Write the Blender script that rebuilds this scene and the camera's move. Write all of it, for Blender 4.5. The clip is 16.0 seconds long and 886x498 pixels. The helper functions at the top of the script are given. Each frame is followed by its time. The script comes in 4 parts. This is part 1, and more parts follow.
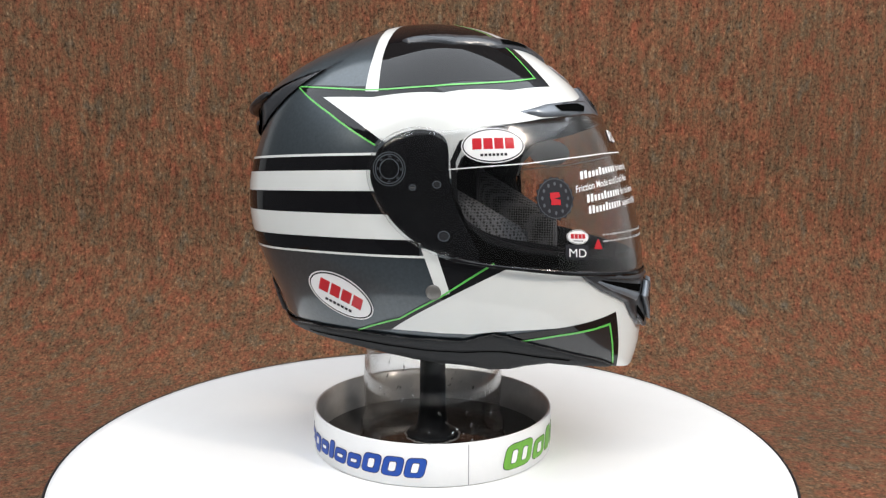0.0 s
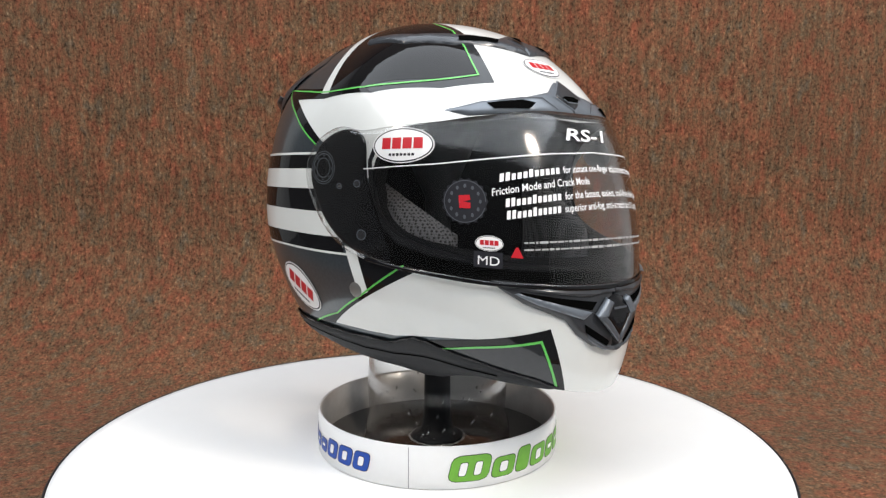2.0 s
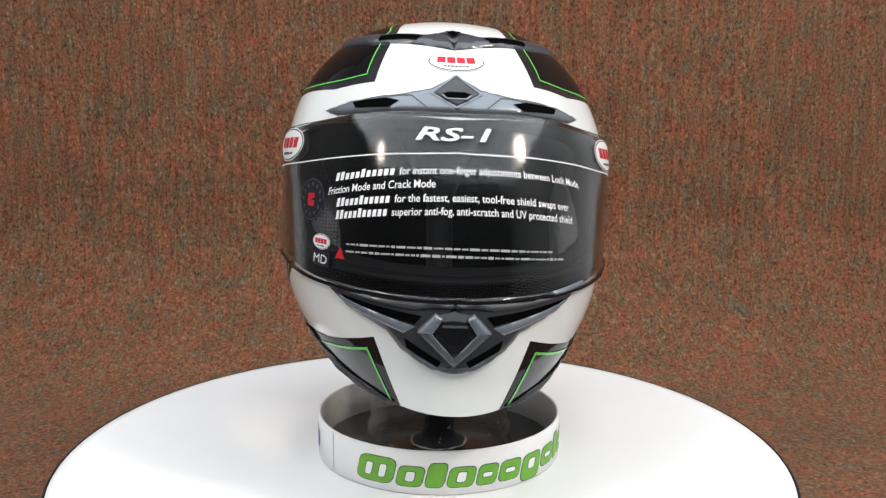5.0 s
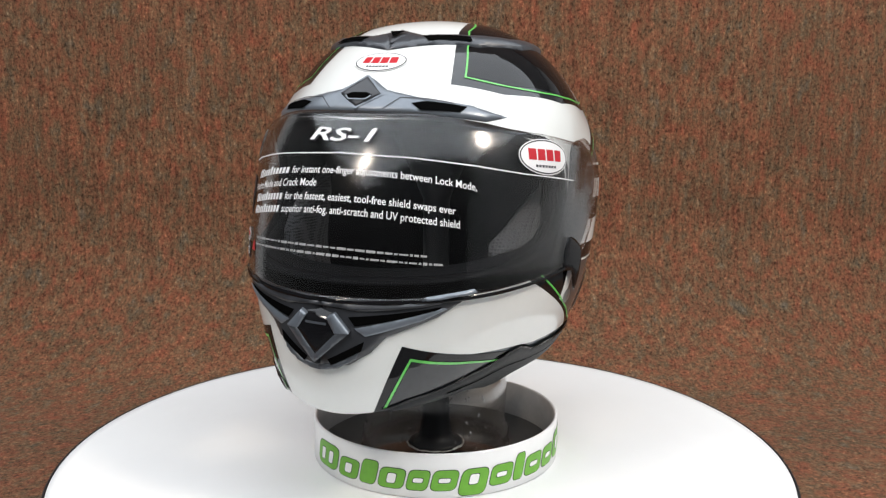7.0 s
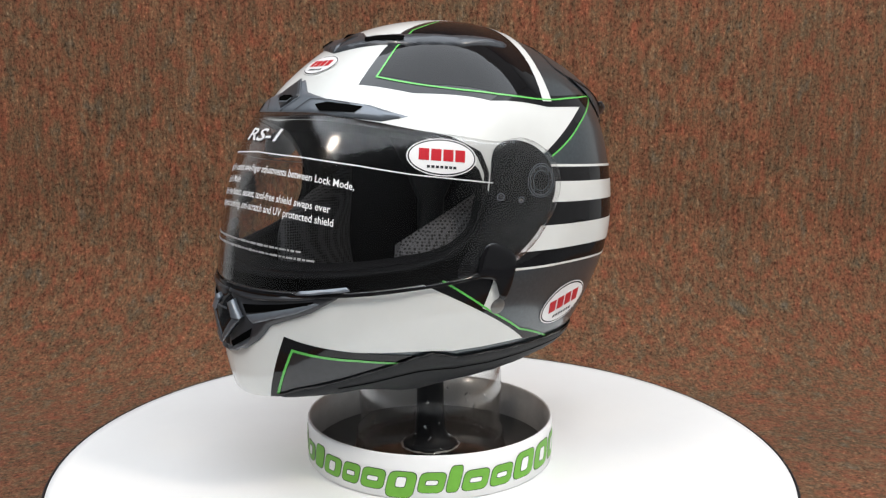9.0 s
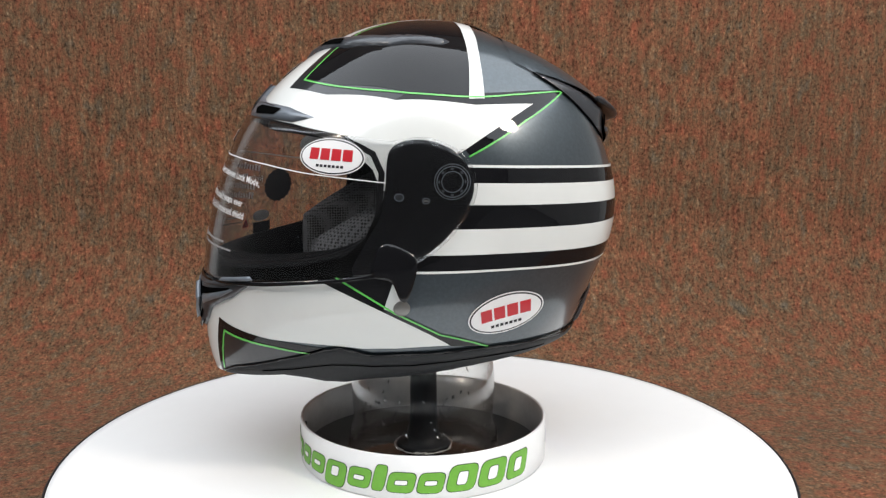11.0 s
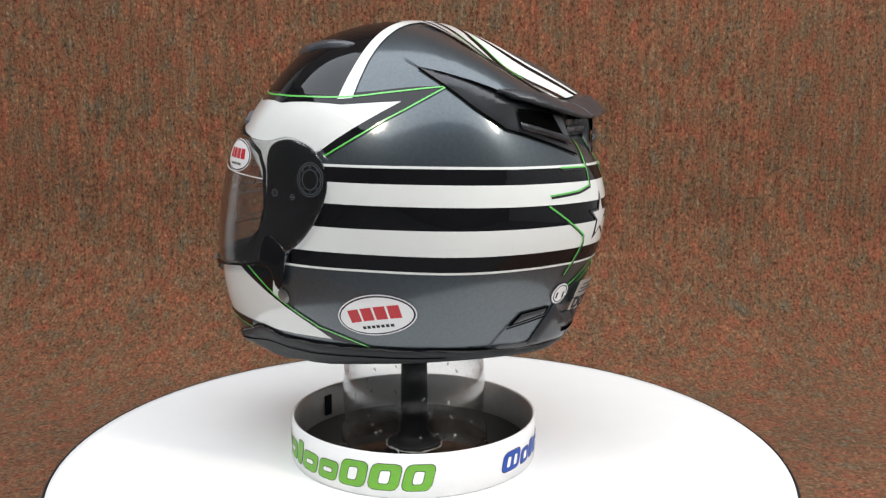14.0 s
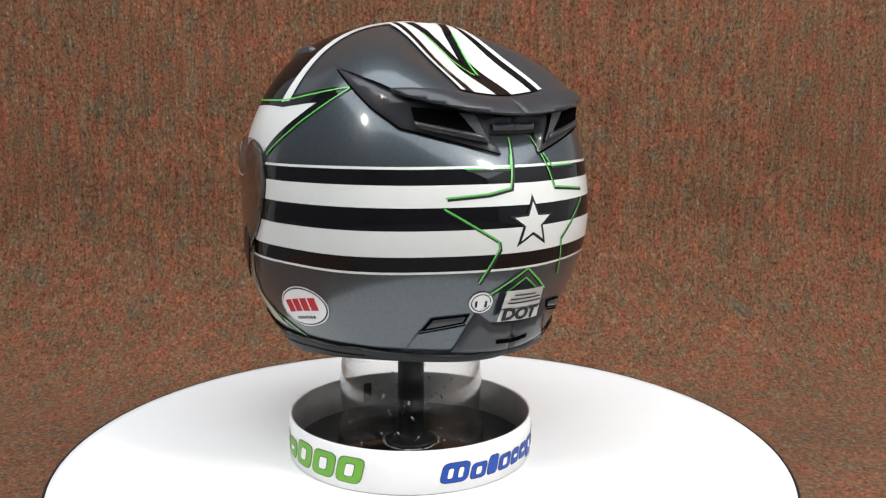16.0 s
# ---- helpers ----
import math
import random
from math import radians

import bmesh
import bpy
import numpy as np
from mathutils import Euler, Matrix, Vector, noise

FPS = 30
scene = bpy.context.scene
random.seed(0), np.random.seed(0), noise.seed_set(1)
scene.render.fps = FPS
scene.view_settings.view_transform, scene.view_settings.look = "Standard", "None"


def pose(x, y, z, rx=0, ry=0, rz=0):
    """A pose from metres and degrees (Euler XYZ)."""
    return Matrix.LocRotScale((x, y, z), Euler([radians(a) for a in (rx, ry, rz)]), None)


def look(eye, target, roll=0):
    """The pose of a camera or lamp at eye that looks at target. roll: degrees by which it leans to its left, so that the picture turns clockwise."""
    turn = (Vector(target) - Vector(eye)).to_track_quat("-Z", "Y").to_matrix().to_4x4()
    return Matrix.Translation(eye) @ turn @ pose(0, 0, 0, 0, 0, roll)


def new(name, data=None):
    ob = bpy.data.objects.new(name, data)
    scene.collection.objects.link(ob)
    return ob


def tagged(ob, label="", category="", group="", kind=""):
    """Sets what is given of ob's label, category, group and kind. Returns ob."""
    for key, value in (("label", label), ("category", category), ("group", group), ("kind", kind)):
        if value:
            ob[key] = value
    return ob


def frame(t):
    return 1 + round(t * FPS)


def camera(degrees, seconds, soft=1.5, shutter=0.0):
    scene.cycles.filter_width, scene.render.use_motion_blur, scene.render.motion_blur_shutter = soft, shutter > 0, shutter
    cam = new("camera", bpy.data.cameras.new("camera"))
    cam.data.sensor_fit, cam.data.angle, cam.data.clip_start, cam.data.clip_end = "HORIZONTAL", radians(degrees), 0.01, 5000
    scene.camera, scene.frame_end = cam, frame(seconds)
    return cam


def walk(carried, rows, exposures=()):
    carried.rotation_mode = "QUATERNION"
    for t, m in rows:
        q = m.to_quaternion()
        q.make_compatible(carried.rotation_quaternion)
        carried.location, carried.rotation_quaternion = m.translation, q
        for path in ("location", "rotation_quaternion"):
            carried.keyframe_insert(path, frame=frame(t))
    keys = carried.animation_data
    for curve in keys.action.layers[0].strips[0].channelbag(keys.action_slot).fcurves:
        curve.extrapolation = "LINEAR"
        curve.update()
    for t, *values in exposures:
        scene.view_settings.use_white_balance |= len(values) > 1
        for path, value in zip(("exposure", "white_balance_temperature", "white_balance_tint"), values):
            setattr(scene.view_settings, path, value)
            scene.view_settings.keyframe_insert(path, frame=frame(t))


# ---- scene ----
# ---- camera ----
cam = camera(58.72, 16.0, soft=1.3)
CAM = Matrix.Translation((0.01567, -0.68, 0.2665)) @ pose(0, 0, 0, 90 - 7.62, 0, 0) @ pose(0, 0, 0, 0, 0, 0.218)
walk(cam, [(0.0, CAM), (16.0, CAM)], exposures=[(0.0, 0.0), (4.0, -0.02), (6.5, -0.09), (9.0, -0.10), (11.5, -0.02), (16.0, 0.04)])

# The turntable's turn in degrees, second by second.
TURN = [(0.0, 0.0), (1.0, -13.87), (2.0, -27.76), (3.0, -41.73), (4.0, -55.8), (5.25, -73.1), (6.5, -90.36), (7.5, -104.04),
        (8.5, -117.8), (9.0, -124.72), (10.25, -142.0), (11.5, -159.34), (12.5, -173.1), (13.5, -187.07), (14.5, -201.05),
        (15.0, -208.08), (16.0, -222.16)]


def turning(thing, x, y, z, rx=0.0, heading=0.0):
    rest = pose(x, y, z, 0, 0, heading) @ pose(0, 0, 0, rx, 0, 0)
    walk(thing, [(t, Matrix.Rotation(radians(a), 4, "Z") @ rest) for t, a in TURN])


# ---- light ----
world = bpy.data.worlds.new("world")
scene.world = world
world.use_nodes = True
world.node_tree.nodes["Background"].inputs[0].default_value = (0.9, 0.95, 1.0, 1)
world.node_tree.nodes["Background"].inputs[1].default_value = 0.05


def area(name, eye, target, size, size_y, power, color, shape="RECTANGLE"):
    data = bpy.data.lights.new(name, "AREA")
    data.shape, data.size, data.size_y, data.energy, data.color = shape, size, size_y, power, color
    ob = new(name, data)
    ob.matrix_world = look(eye, target)
    return ob


area("lamp_right", (1.05, -0.85, 1.25), (0.05, 0, 0.15), 0.17, 0.25, 12, (1.0, 0.86, 0.72), "ELLIPSE")
area("lamp_left", (-0.95, -0.95, 1.2), (0, 0, 0.15), 0.14, 0.20, 5, (1.0, 0.86, 0.72), "ELLIPSE")
area("ceiling_lamp", (0.15, -1.0, 1.95), (0.15, -1.0, 0), 4.3, 2.7, 112, (0.90, 0.965, 1.04))


# ---- materials ----
def material(name):
    m = bpy.data.materials.new(name)
    m.use_nodes = True
    return m, m.node_tree.nodes, m.node_tree.links, m.node_tree.nodes["Principled BSDF"]


def noise_ramp(nodes, links, scale, stops, detail=4.0, stretch=(1, 1, 1), rough=0.6):
    co, mp, nz, rp = (nodes.new("ShaderNode" + k) for k in ("TexCoord", "Mapping", "TexNoise", "ValToRGB"))
    mp.inputs["Scale"].default_value = stretch
    nz.inputs["Scale"].default_value, nz.inputs["Detail"].default_value, nz.inputs["Roughness"].default_value = scale, detail, rough
    links.new(co.outputs["Object"], mp.inputs[0])
    links.new(mp.outputs[0], nz.inputs["Vector"])
    links.new(nz.outputs["Fac"], rp.inputs[0])
    els = rp.color_ramp.elements
    els[0].position, els[0].color = stops[0][0], (*stops[0][1], 1)
    els[1].position, els[1].color = stops[-1][0], (*stops[-1][1], 1)
    for pos, col in stops[1:-1]:
        els.new(pos).color = (*col, 1)
    return nz, rp


def paint(name, color, rough=0.25, metal=0.0, coat=1.0, vary=0.12, bump=0.0, scale=60, spec=0.5, coat_rough=0.09):
    m, nodes, links, b = material(name)
    lo, hi = tuple(c * (1 - vary) for c in color), tuple(min(1, c * (1 + vary)) for c in color)
    nz, rp = noise_ramp(nodes, links, scale, [(0.3, lo), (0.7, hi)])
    links.new(rp.outputs[0], b.inputs["Base Color"])
    b.inputs["Roughness"].default_value, b.inputs["Metallic"].default_value = rough, metal
    b.inputs["Coat Weight"].default_value, b.inputs["Coat Roughness"].default_value = coat, coat_rough
    b.inputs["Specular IOR Level"].default_value = spec
    if bump:
        bp = nodes.new("ShaderNodeBump")
        bp.inputs["Strength"].default_value, bp.inputs["Distance"].default_value = bump, 0.001
        links.new(nz.outputs["Fac"], bp.inputs["Height"])
        links.new(bp.outputs[0], b.inputs["Normal"])
    return m


SLATE = paint("slate_paint", (0.059, 0.074, 0.085), 0.34, 0.55, 0.9, 0.12, 0, 400, 0.3, 0.11)
BLACK = paint("black_paint", (0.006, 0.006, 0.007), 0.25, 0.0, 0.75, 0.12, 0, 60, 0.0, 0.03)
CHARCOAL = paint("charcoal_paint", (0.013, 0.015, 0.018), 0.3, 0.2, 0.9, 0.12, 0, 200, 0.2, 0.03)
WHITE = paint("white_paint", (0.735, 0.75, 0.73), 0.3, 0.0, 0.9, 0.03, 0, 20, 0.3, 0.03)
GREEN = paint("green_paint", (0.11, 0.52, 0.09), 0.35, 0.0, 0.6)
SILVER = paint("grey_plastic", (0.16, 0.182, 0.21), 0.34, 0.35, 0.3, 0.1)
MIDGREY = paint("mid_grey_plastic", (0.085, 0.094, 0.108), 0.34, 0.3, 0.3, 0.1)
DARKGREY = paint("dark_plastic", (0.035, 0.037, 0.042), 0.35, 0.1, 0.3, 0.1, 0, 60, 0.3)
RUBBER = paint("black_rubber", (0.014, 0.015, 0.017), 0.5, 0.0, 0.0, 0.25, 0.15, 900, 0.25)
PLASTIC = paint("gloss_black_plastic", (0.006, 0.006, 0.007), 0.2, 0.0, 0.7, 0.1, 0, 60, 0.0)
FOAM = paint("black_foam_rubber", (0.007, 0.007, 0.008), 0.7, 0.0, 0.0, 0.2, 0.1, 900, 0.12)
CROWNGREY = paint("crown_grey_plastic", (0.052, 0.057, 0.066), 0.34, 0.25, 0.3, 0.1)
# Near-black: flat shade of slots and vents, also seams and matt rubber.
VOID = paint("slot_shade_matt_black", (0.003, 0.003, 0.003), 0.8, 0.0, 0.0, 0.1, 0, 60, 0.0)
FABRIC = paint("liner_fabric", (0.009, 0.009, 0.010), 0.9, 0.0, 0.0, 0.5, 0.8, 600, 0.08)
LABEL = paint("label_white", (0.82, 0.82, 0.82), 0.4, 0.0, 0.5, 0.02, 0, 60, 0.2)
PRINT = paint("white_print", (0.85, 0.85, 0.85), 0.5, 0.0, 0.0, 0.02)
FAINT = paint("thin_print", (0.38, 0.38, 0.38), 0.6, 0.0, 0.0, 0.3, 0, 900)
RED = paint("red_print", (0.50, 0.018, 0.028), 0.4, 0.0, 0.4, 0.05, 0, 60, 0.2)
BLUE = paint("blue_print", (0.012, 0.065, 0.36), 0.45, 0.0, 0.2, 0.1, 0, 200, 0.2)
LIME = paint("lime_print", (0.15, 0.39, 0.045), 0.45, 0.0, 0.2, 0.08, 0, 200, 0.2)
INK = paint("dark_ink", (0.02, 0.02, 0.025), 0.5, 0.0, 0.0, 0.1, 0, 60, 0.2)
GREYSTICKER = paint("silver_sticker", (0.46, 0.46, 0.43), 0.35, 0.3, 0.3, 0.06)
STEEL = paint("steel", (0.20, 0.195, 0.185), 0.4, 0.6, 0.0, 0.1)


def mesh_fabric():
    """Spacer fabric: dark round holes in a grey knit."""
    m, nodes, links, b = material("mesh_fabric")
    co, vo, rp, bp = (nodes.new("ShaderNode" + k) for k in ("TexCoord", "TexVoronoi", "ValToRGB", "Bump"))
    vo.inputs["Scale"].default_value, vo.inputs["Randomness"].default_value = 430, 0.2
    links.new(co.outputs["Object"], vo.inputs["Vector"])
    links.new(vo.outputs["Distance"], rp.inputs[0])
    els = rp.color_ramp.elements
    els[0].position, els[0].color = 0.30, (0.004, 0.004, 0.004, 1)
    els[1].position, els[1].color = 0.48, (0.095, 0.095, 0.10, 1)
    links.new(rp.outputs[0], b.inputs["Base Color"])
    links.new(vo.outputs["Distance"], bp.inputs["Height"])
    bp.inputs["Strength"].default_value, bp.inputs["Distance"].default_value = 0.5, 0.002
    links.new(bp.outputs[0], b.inputs["Normal"])
    b.inputs["Roughness"].default_value = 0.85
    return m


MESH = mesh_fabric()


def clear(name, tint, base, edge, rough, power):
    m, nodes, links, b = material(name)
    nodes.remove(b)
    tr, gl, lw, pw, ml, ad, mx = (nodes.new("ShaderNode" + k) for k in ("BsdfTransparent", "BsdfGlossy", "LayerWeight", "Math", "Math", "Math", "MixShader"))
    tr.inputs[0].default_value, gl.inputs["Roughness"].default_value = (*tint, 1), rough
    pw.operation, ml.operation, ad.operation = "POWER", "MULTIPLY", "ADD"
    lw.inputs["Blend"].default_value, pw.inputs[1].default_value = 0.5, power
    ml.inputs[1].default_value, ad.inputs[1].default_value = edge, base
    links.new(lw.outputs["Facing"], pw.inputs[0])
    links.new(pw.outputs[0], ml.inputs[0])
    links.new(ml.outputs[0], ad.inputs[0])
    links.new(ad.outputs[0], mx.inputs[0])
    links.new(tr.outputs[0], mx.inputs[1])
    links.new(gl.outputs[0], mx.inputs[2])
    links.new(mx.outputs[0], nodes["Material Output"].inputs["Surface"])
    return m


VISOR = clear("visor_polycarbonate", (0.955, 0.955, 0.955), 0.027, 0.95, 0.13, 2.8)
GLASS = clear("clear_glass", (0.995, 0.997, 0.995), 0.012, 0.97, 0.012, 3.0)
# More mirror than glass, so that the added beads show as glints.
GLINTGLASS = clear("glint_glass", (0.97, 0.975, 0.97), 0.6, 0.35, 0.02, 2.0)


def carpet_material():
    """Flecked loop pile: broad grey-green drifts, rust blotches, upright threads, pale hairs."""
    m, nodes, links, b = material("carpet")
    drift, wide = noise_ramp(nodes, links, 7, [(0.36, (0.86, 0.93, 0.93)), (0.64, (1.08, 1.03, 1.0))], 3, (1, 1, 1.4))
    blotch, rust = noise_ramp(nodes, links, 40, [(0.30, (0.156, 0.118, 0.088)), (0.42, (0.184, 0.111, 0.067)), (0.52, (0.210, 0.099, 0.058)), (0.68, (0.258, 0.086, 0.052))], 5, (1, 1, 0.55), 0.66)
    fine, fleck = noise_ramp(nodes, links, 165, [(0.34, (0.24, 0.23, 0.22)), (0.43, (0.70, 0.70, 0.68)), (0.55, (1.05, 1.05, 1.01)), (0.64, (1.38, 1.39, 1.32)), (0.73, (2.7, 2.75, 2.55))], 3, (1.15, 1.15, 0.8), 0.85)
    thread, rows = noise_ramp(nodes, links, 75, [(0.34, (0.80, 0.80, 0.80)), (0.66, (1.18, 1.17, 1.15))], 2, (1.7, 1.0, 0.13))
    last = rust.outputs[0]
    for other in (wide, fleck, rows):
        mx = nodes.new("ShaderNodeMix")
        mx.data_type, mx.blend_type, mx.clamp_result = "RGBA", "MULTIPLY", False
        mx.inputs[0].default_value = 1.0
        links.new(last, mx.inputs["A"])
        links.new(other.outputs[0], mx.inputs["B"])
        last = mx.outputs["Result"]
    links.new(last, b.inputs["Base Color"])
    bp = nodes.new("ShaderNodeBump")
    bp.inputs["Strength"].default_value, bp.inputs["Distance"].default_value = 0.7, 0.004
    links.new(fine.outputs["Fac"], bp.inputs["Height"])
    links.new(bp.outputs[0], b.inputs["Normal"])
    b.inputs["Roughness"].default_value = 0.95
    b.inputs["Specular IOR Level"].default_value = 0.1
    b.inputs["Sheen Weight"].default_value, b.inputs["Sheen Roughness"].default_value = 0.06, 0.5
    b.inputs["Sheen Tint"].default_value = (0.9, 0.85, 0.7, 1)
    return m


CARPET = carpet_material()
TABLE = paint("white_laminate", (0.84, 0.84, 0.83), 0.45, 0.0, 0.0, 0.02, 0, 8)
WALLPAINT = paint("room_wall", (0.11, 0.11, 0.11), 0.8, 0.0, 0.0, 0.06, 0, 5)
LIGHTWALL = paint("pale_wall", (0.56, 0.56, 0.55), 0.8, 0.0, 0.0, 0.06, 0, 5)
CEILPAINT = paint("ceiling_white", (0.6, 0.6, 0.58), 0.8, 0.0, 0.0, 0.04, 0, 5)


# ---- mesh helpers ----
def part(name, bm, mat, parent=None, label="", smooth=True):
    me = bpy.data.meshes.new(name)
    bm.normal_update()
    bm.to_mesh(me)
    bm.free()
    for poly in me.polygons:
        poly.use_smooth = smooth
    me.materials.append(mat)
    ob = new(name, me)
    if parent is not None:
        ob.parent = parent
    if label:
        tagged(ob, label)
    return ob


def mesh_of(verts, faces):
    bm = bmesh.new()
    vs = [bm.verts.new(v) for v in verts]
    for f in faces:
        q = [vs[i] for i in dict.fromkeys(f)]
        if len(q) > 2:
            try:
                bm.faces.new(q)
            except ValueError:
                pass
    return bm


def lathe(profile, n=96, closed=False):
    """A profile of (radius, height) turned about z."""
    verts, faces, k = [], [], len(profile)
    for i in range(n):
        a = 2 * math.pi * i / n
        verts += [(r * math.cos(a), r * math.sin(a), z) for r, z in profile]
    for i in range(n):
        for j in range(k if closed else k - 1):
            a, b = i * k + j, i * k + (j + 1) % k
            c, d = ((i + 1) % n) * k + (j + 1) % k, ((i + 1) % n) * k + j
            faces.append((a, d, c, b))
    bm = mesh_of(verts, faces)
    bmesh.ops.remove_doubles(bm, verts=bm.verts, dist=1e-6)
    return bm


def glyphs(text, shear=0.0, bold=0.0):
    """Flat letters one unit high as vertices and triangles, and their width."""
    cu = bpy.data.curves.new("letters", "FONT")
    cu.body, cu.shear, cu.offset, cu.resolution_u = text, shear, bold, 3
    ob = new("letters", cu)
    me = bpy.data.meshes.new_from_object(ob.evaluated_get(bpy.context.evaluated_depsgraph_get()))
    bpy.data.objects.remove(ob)
    vs = np.array([tuple(v.co)[:2] for v in me.vertices]) if len(me.vertices) else np.zeros((0, 2))
    me.calc_loop_triangles()
    fs = [tuple(t.vertices) for t in me.loop_triangles]
    bpy.data.meshes.remove(me)
    bpy.data.curves.remove(cu)
    vs[:, 0] -= vs[:, 0].min()
    return vs, fs, vs[:, 0].max()


# ---- the place ----
def backdrop():
    """Carpet that hangs behind the turntable and sweeps forward into the floor."""
    verts, faces, prof = [], [], []
    for i in range(13):
        prof.append((1.0, 2.0 - i * 1.86 / 12))
    r = 0.34
    for i in range(1, 13):
        a = math.pi / 2 * i / 12
        prof.append((1.0 - r + r * math.cos(a), 0.14 - r * math.sin(a)))
    for i in range(1, 14):
        prof.append((0.66 - i * 0.09, -0.20))
    xs = np.linspace(-1.32, 1.32, 31)
    for x in xs:
        for y, z in prof:
            verts.append((x, y + 0.02 * noise.noise((x * 1.3, z * 1.1, 3.0)), z))
    k = len(prof)
    for i in range(len(xs) - 1):
        for j in range(k - 1):
            faces.append((i * k + j, i * k + j + 1, (i + 1) * k + j + 1, (i + 1) * k + j))
    return mesh_of(verts, faces)


tagged(part("backdrop", backdrop(), CARPET, None), "rust and brown flecked carpet sweeping from wall to floor", "carpet", kind="structure")


def slab(name, lo, hi, mat, label):
    bm = bmesh.new()
    bmesh.ops.create_cube(bm, size=1.0)
    for v in bm.verts:
        v.co = [(a + b) / 2 + c * (b - a) for a, b, c in zip(lo, hi, v.co)]
    return tagged(part(name, bm, mat, None, "", False), label, "room", kind="structure")


slab("wall_west", (-2.4, -2.6, -0.3), (-2.25, 1.2, 2.2), WALLPAINT, "plain dark grey room wall")
slab("wall_east", (2.25, -2.6, -0.3), (2.4, 1.2, 2.2), LIGHTWALL, "plain pale room wall")
slab("wall_south", (-2.25, -2.6, -0.3), (2.25, -2.45, 2.2), WALLPAINT, "plain grey room wall")
slab("wall_north", (-2.25, 1.06, -0.3), (2.25, 1.2, 2.2), LIGHTWALL, "plain pale room wall behind the carpet")
slab("floor", (-2.25, -2.45, -0.3), (2.25, 1.06, -0.225), WALLPAINT, "plain floor under the carpet")
slab("ceiling", (-2.4, -2.6, 2.0), (2.4, 1.2, 2.15), CEILPAINT, "plain white ceiling")

# ---- turntable ----
turntable = tagged(new("turntable"), "round white laminate turntable with a dark edge, on the carpet", "turntable")
part("tabletop", lathe([(0, 0), (0.300, 0), (0.3074, 0), (0.3074, -0.003), (0, -0.003)], 160), TABLE, turntable, "white laminate disc")
part("edge_band", lathe([(0.3075, -0.0031), (0.3075, 0.0003), (0.3092, 0.0003), (0.3097, -0.0004), (0.3097, -0.0170), (0.3086, -0.018), (0, -0.018), (0, -0.0031)], 160), RUBBER, turntable, "dark edge band")
part("pedestal", lathe([(0, -0.018), (0.16, -0.018), (0.16, -0.045), (0.12, -0.055), (0.12, -0.17), (0.20, -0.19), (0.20, -0.1995), (0, -0.1995)], 64), RUBBER, turntable, "black pedestal")

# ---- display stand: tray with a printed paper band, post and glass ----
RING_R, RING_H = 0.1063, 0.0342
stand = tagged(new("display_stand"), "round black tray stand with printed white band and black post", "display stand")
part("tray_wall", lathe([(RING_R - 0.0005, 0.0005), (RING_R - 0.0005, RING_H), (RING_R - 0.0018, RING_H + 0.0004), (RING_R - 0.0030, RING_H - 0.0002), (RING_R - 0.0032, 0.004), (RING_R - 0.0032, 0.0005)], 128),
     paint("tray_grey", (0.50, 0.48, 0.46), 0.3, 0.1, 0.4, 0.1), stand, "dark grey gloss tray wall")
part("tray_floor", lathe([(0, 0.0035), (RING_R - 0.0033, 0.0035), (RING_R - 0.0033, 0.0005), (0, 0.0005)], 96), paint("tray_black", (0.012, 0.011, 0.011), 0.16, 0.0, 0.6, 0.2), stand, "gloss black tray floor")
band_ob = part("paper_band", lathe([(RING_R - 0.0003, 0.0002), (RING_R, 0.0004), (RING_R, RING_H - 0.0004), (RING_R - 0.0004, RING_H + 0.0006), (RING_R - 0.0016, RING_H + 0.0007)], 128), LABEL, stand, "white printed paper band")
part("post", lathe([(0, 0.0035), (0.0232, 0.0035), (0.0235, 0.0050), (0.0215, 0.0066), (0.0160, 0.0085), (0.0138, 0.014), (0.0120, 0.03), (0.0112, 0.09), (0.0112, 0.22), (0.030, 0.262), (0.045, 0.296), (0.034, 0.325), (0.016, 0.336), (0, 0.3395)], 48), RUBBER, stand, "black plastic post")


def glue_bead():
    """A ragged pale line of dried glue round the post's foot."""
    verts, faces, n = [], [], 90
    for i in range(n):
        a = 2 * math.pi * i / n
        r = 0.0246 + 0.0016 * noise.noise((3 * math.cos(a), 3 * math.sin(a), 1.0)) + 0.0009 * noise.noise((11 * math.cos(a), 11 * math.sin(a), 2.0))
        w = max(0.0003, 0.0008 + 0.0012 * noise.noise((7 * math.cos(a), 7 * math.sin(a), 5.0)))
        verts += [((r + dr * w) * math.cos(a), (r + dr * w) * math.sin(a), 0.0036 + h * w) for dr, h in ((-1, 0), (-0.5, 0.8), (0.5, 0.8), (1, 0))]
    for i in range(n):
        faces += [(4 * i + j, 4 * i + j + 1, 4 * ((i + 1) % n) + j + 1, 4 * ((i + 1) % n) + j) for j in range(3)]
    return mesh_of(verts, faces)


part("glue_bead", glue_bead(), paint("dried_glue", (0.34, 0.33, 0.31), 0.3, 0.0, 0.4, 0.4, 0, 700), stand, "pale dried glue round the post's foot")


def around(a, z, lift=0.0003):
    return ((RING_R + lift) * math.cos(radians(a)), (RING_R + lift) * math.sin(radians(a)), z)


# the shop's print as plain slanted blocks with rounded corners: r ring, s slotted, n narrow, d dropped, w wide
BLOCKS = "wrnrssdsnssrrr"
WIDTHS = [1.55, 1.0, 0.72, 1.0, 0.8, 0.95, 1.05, 0.95, 0.5, 1.0, 0.95, 1.1, 1.15, 1.1]


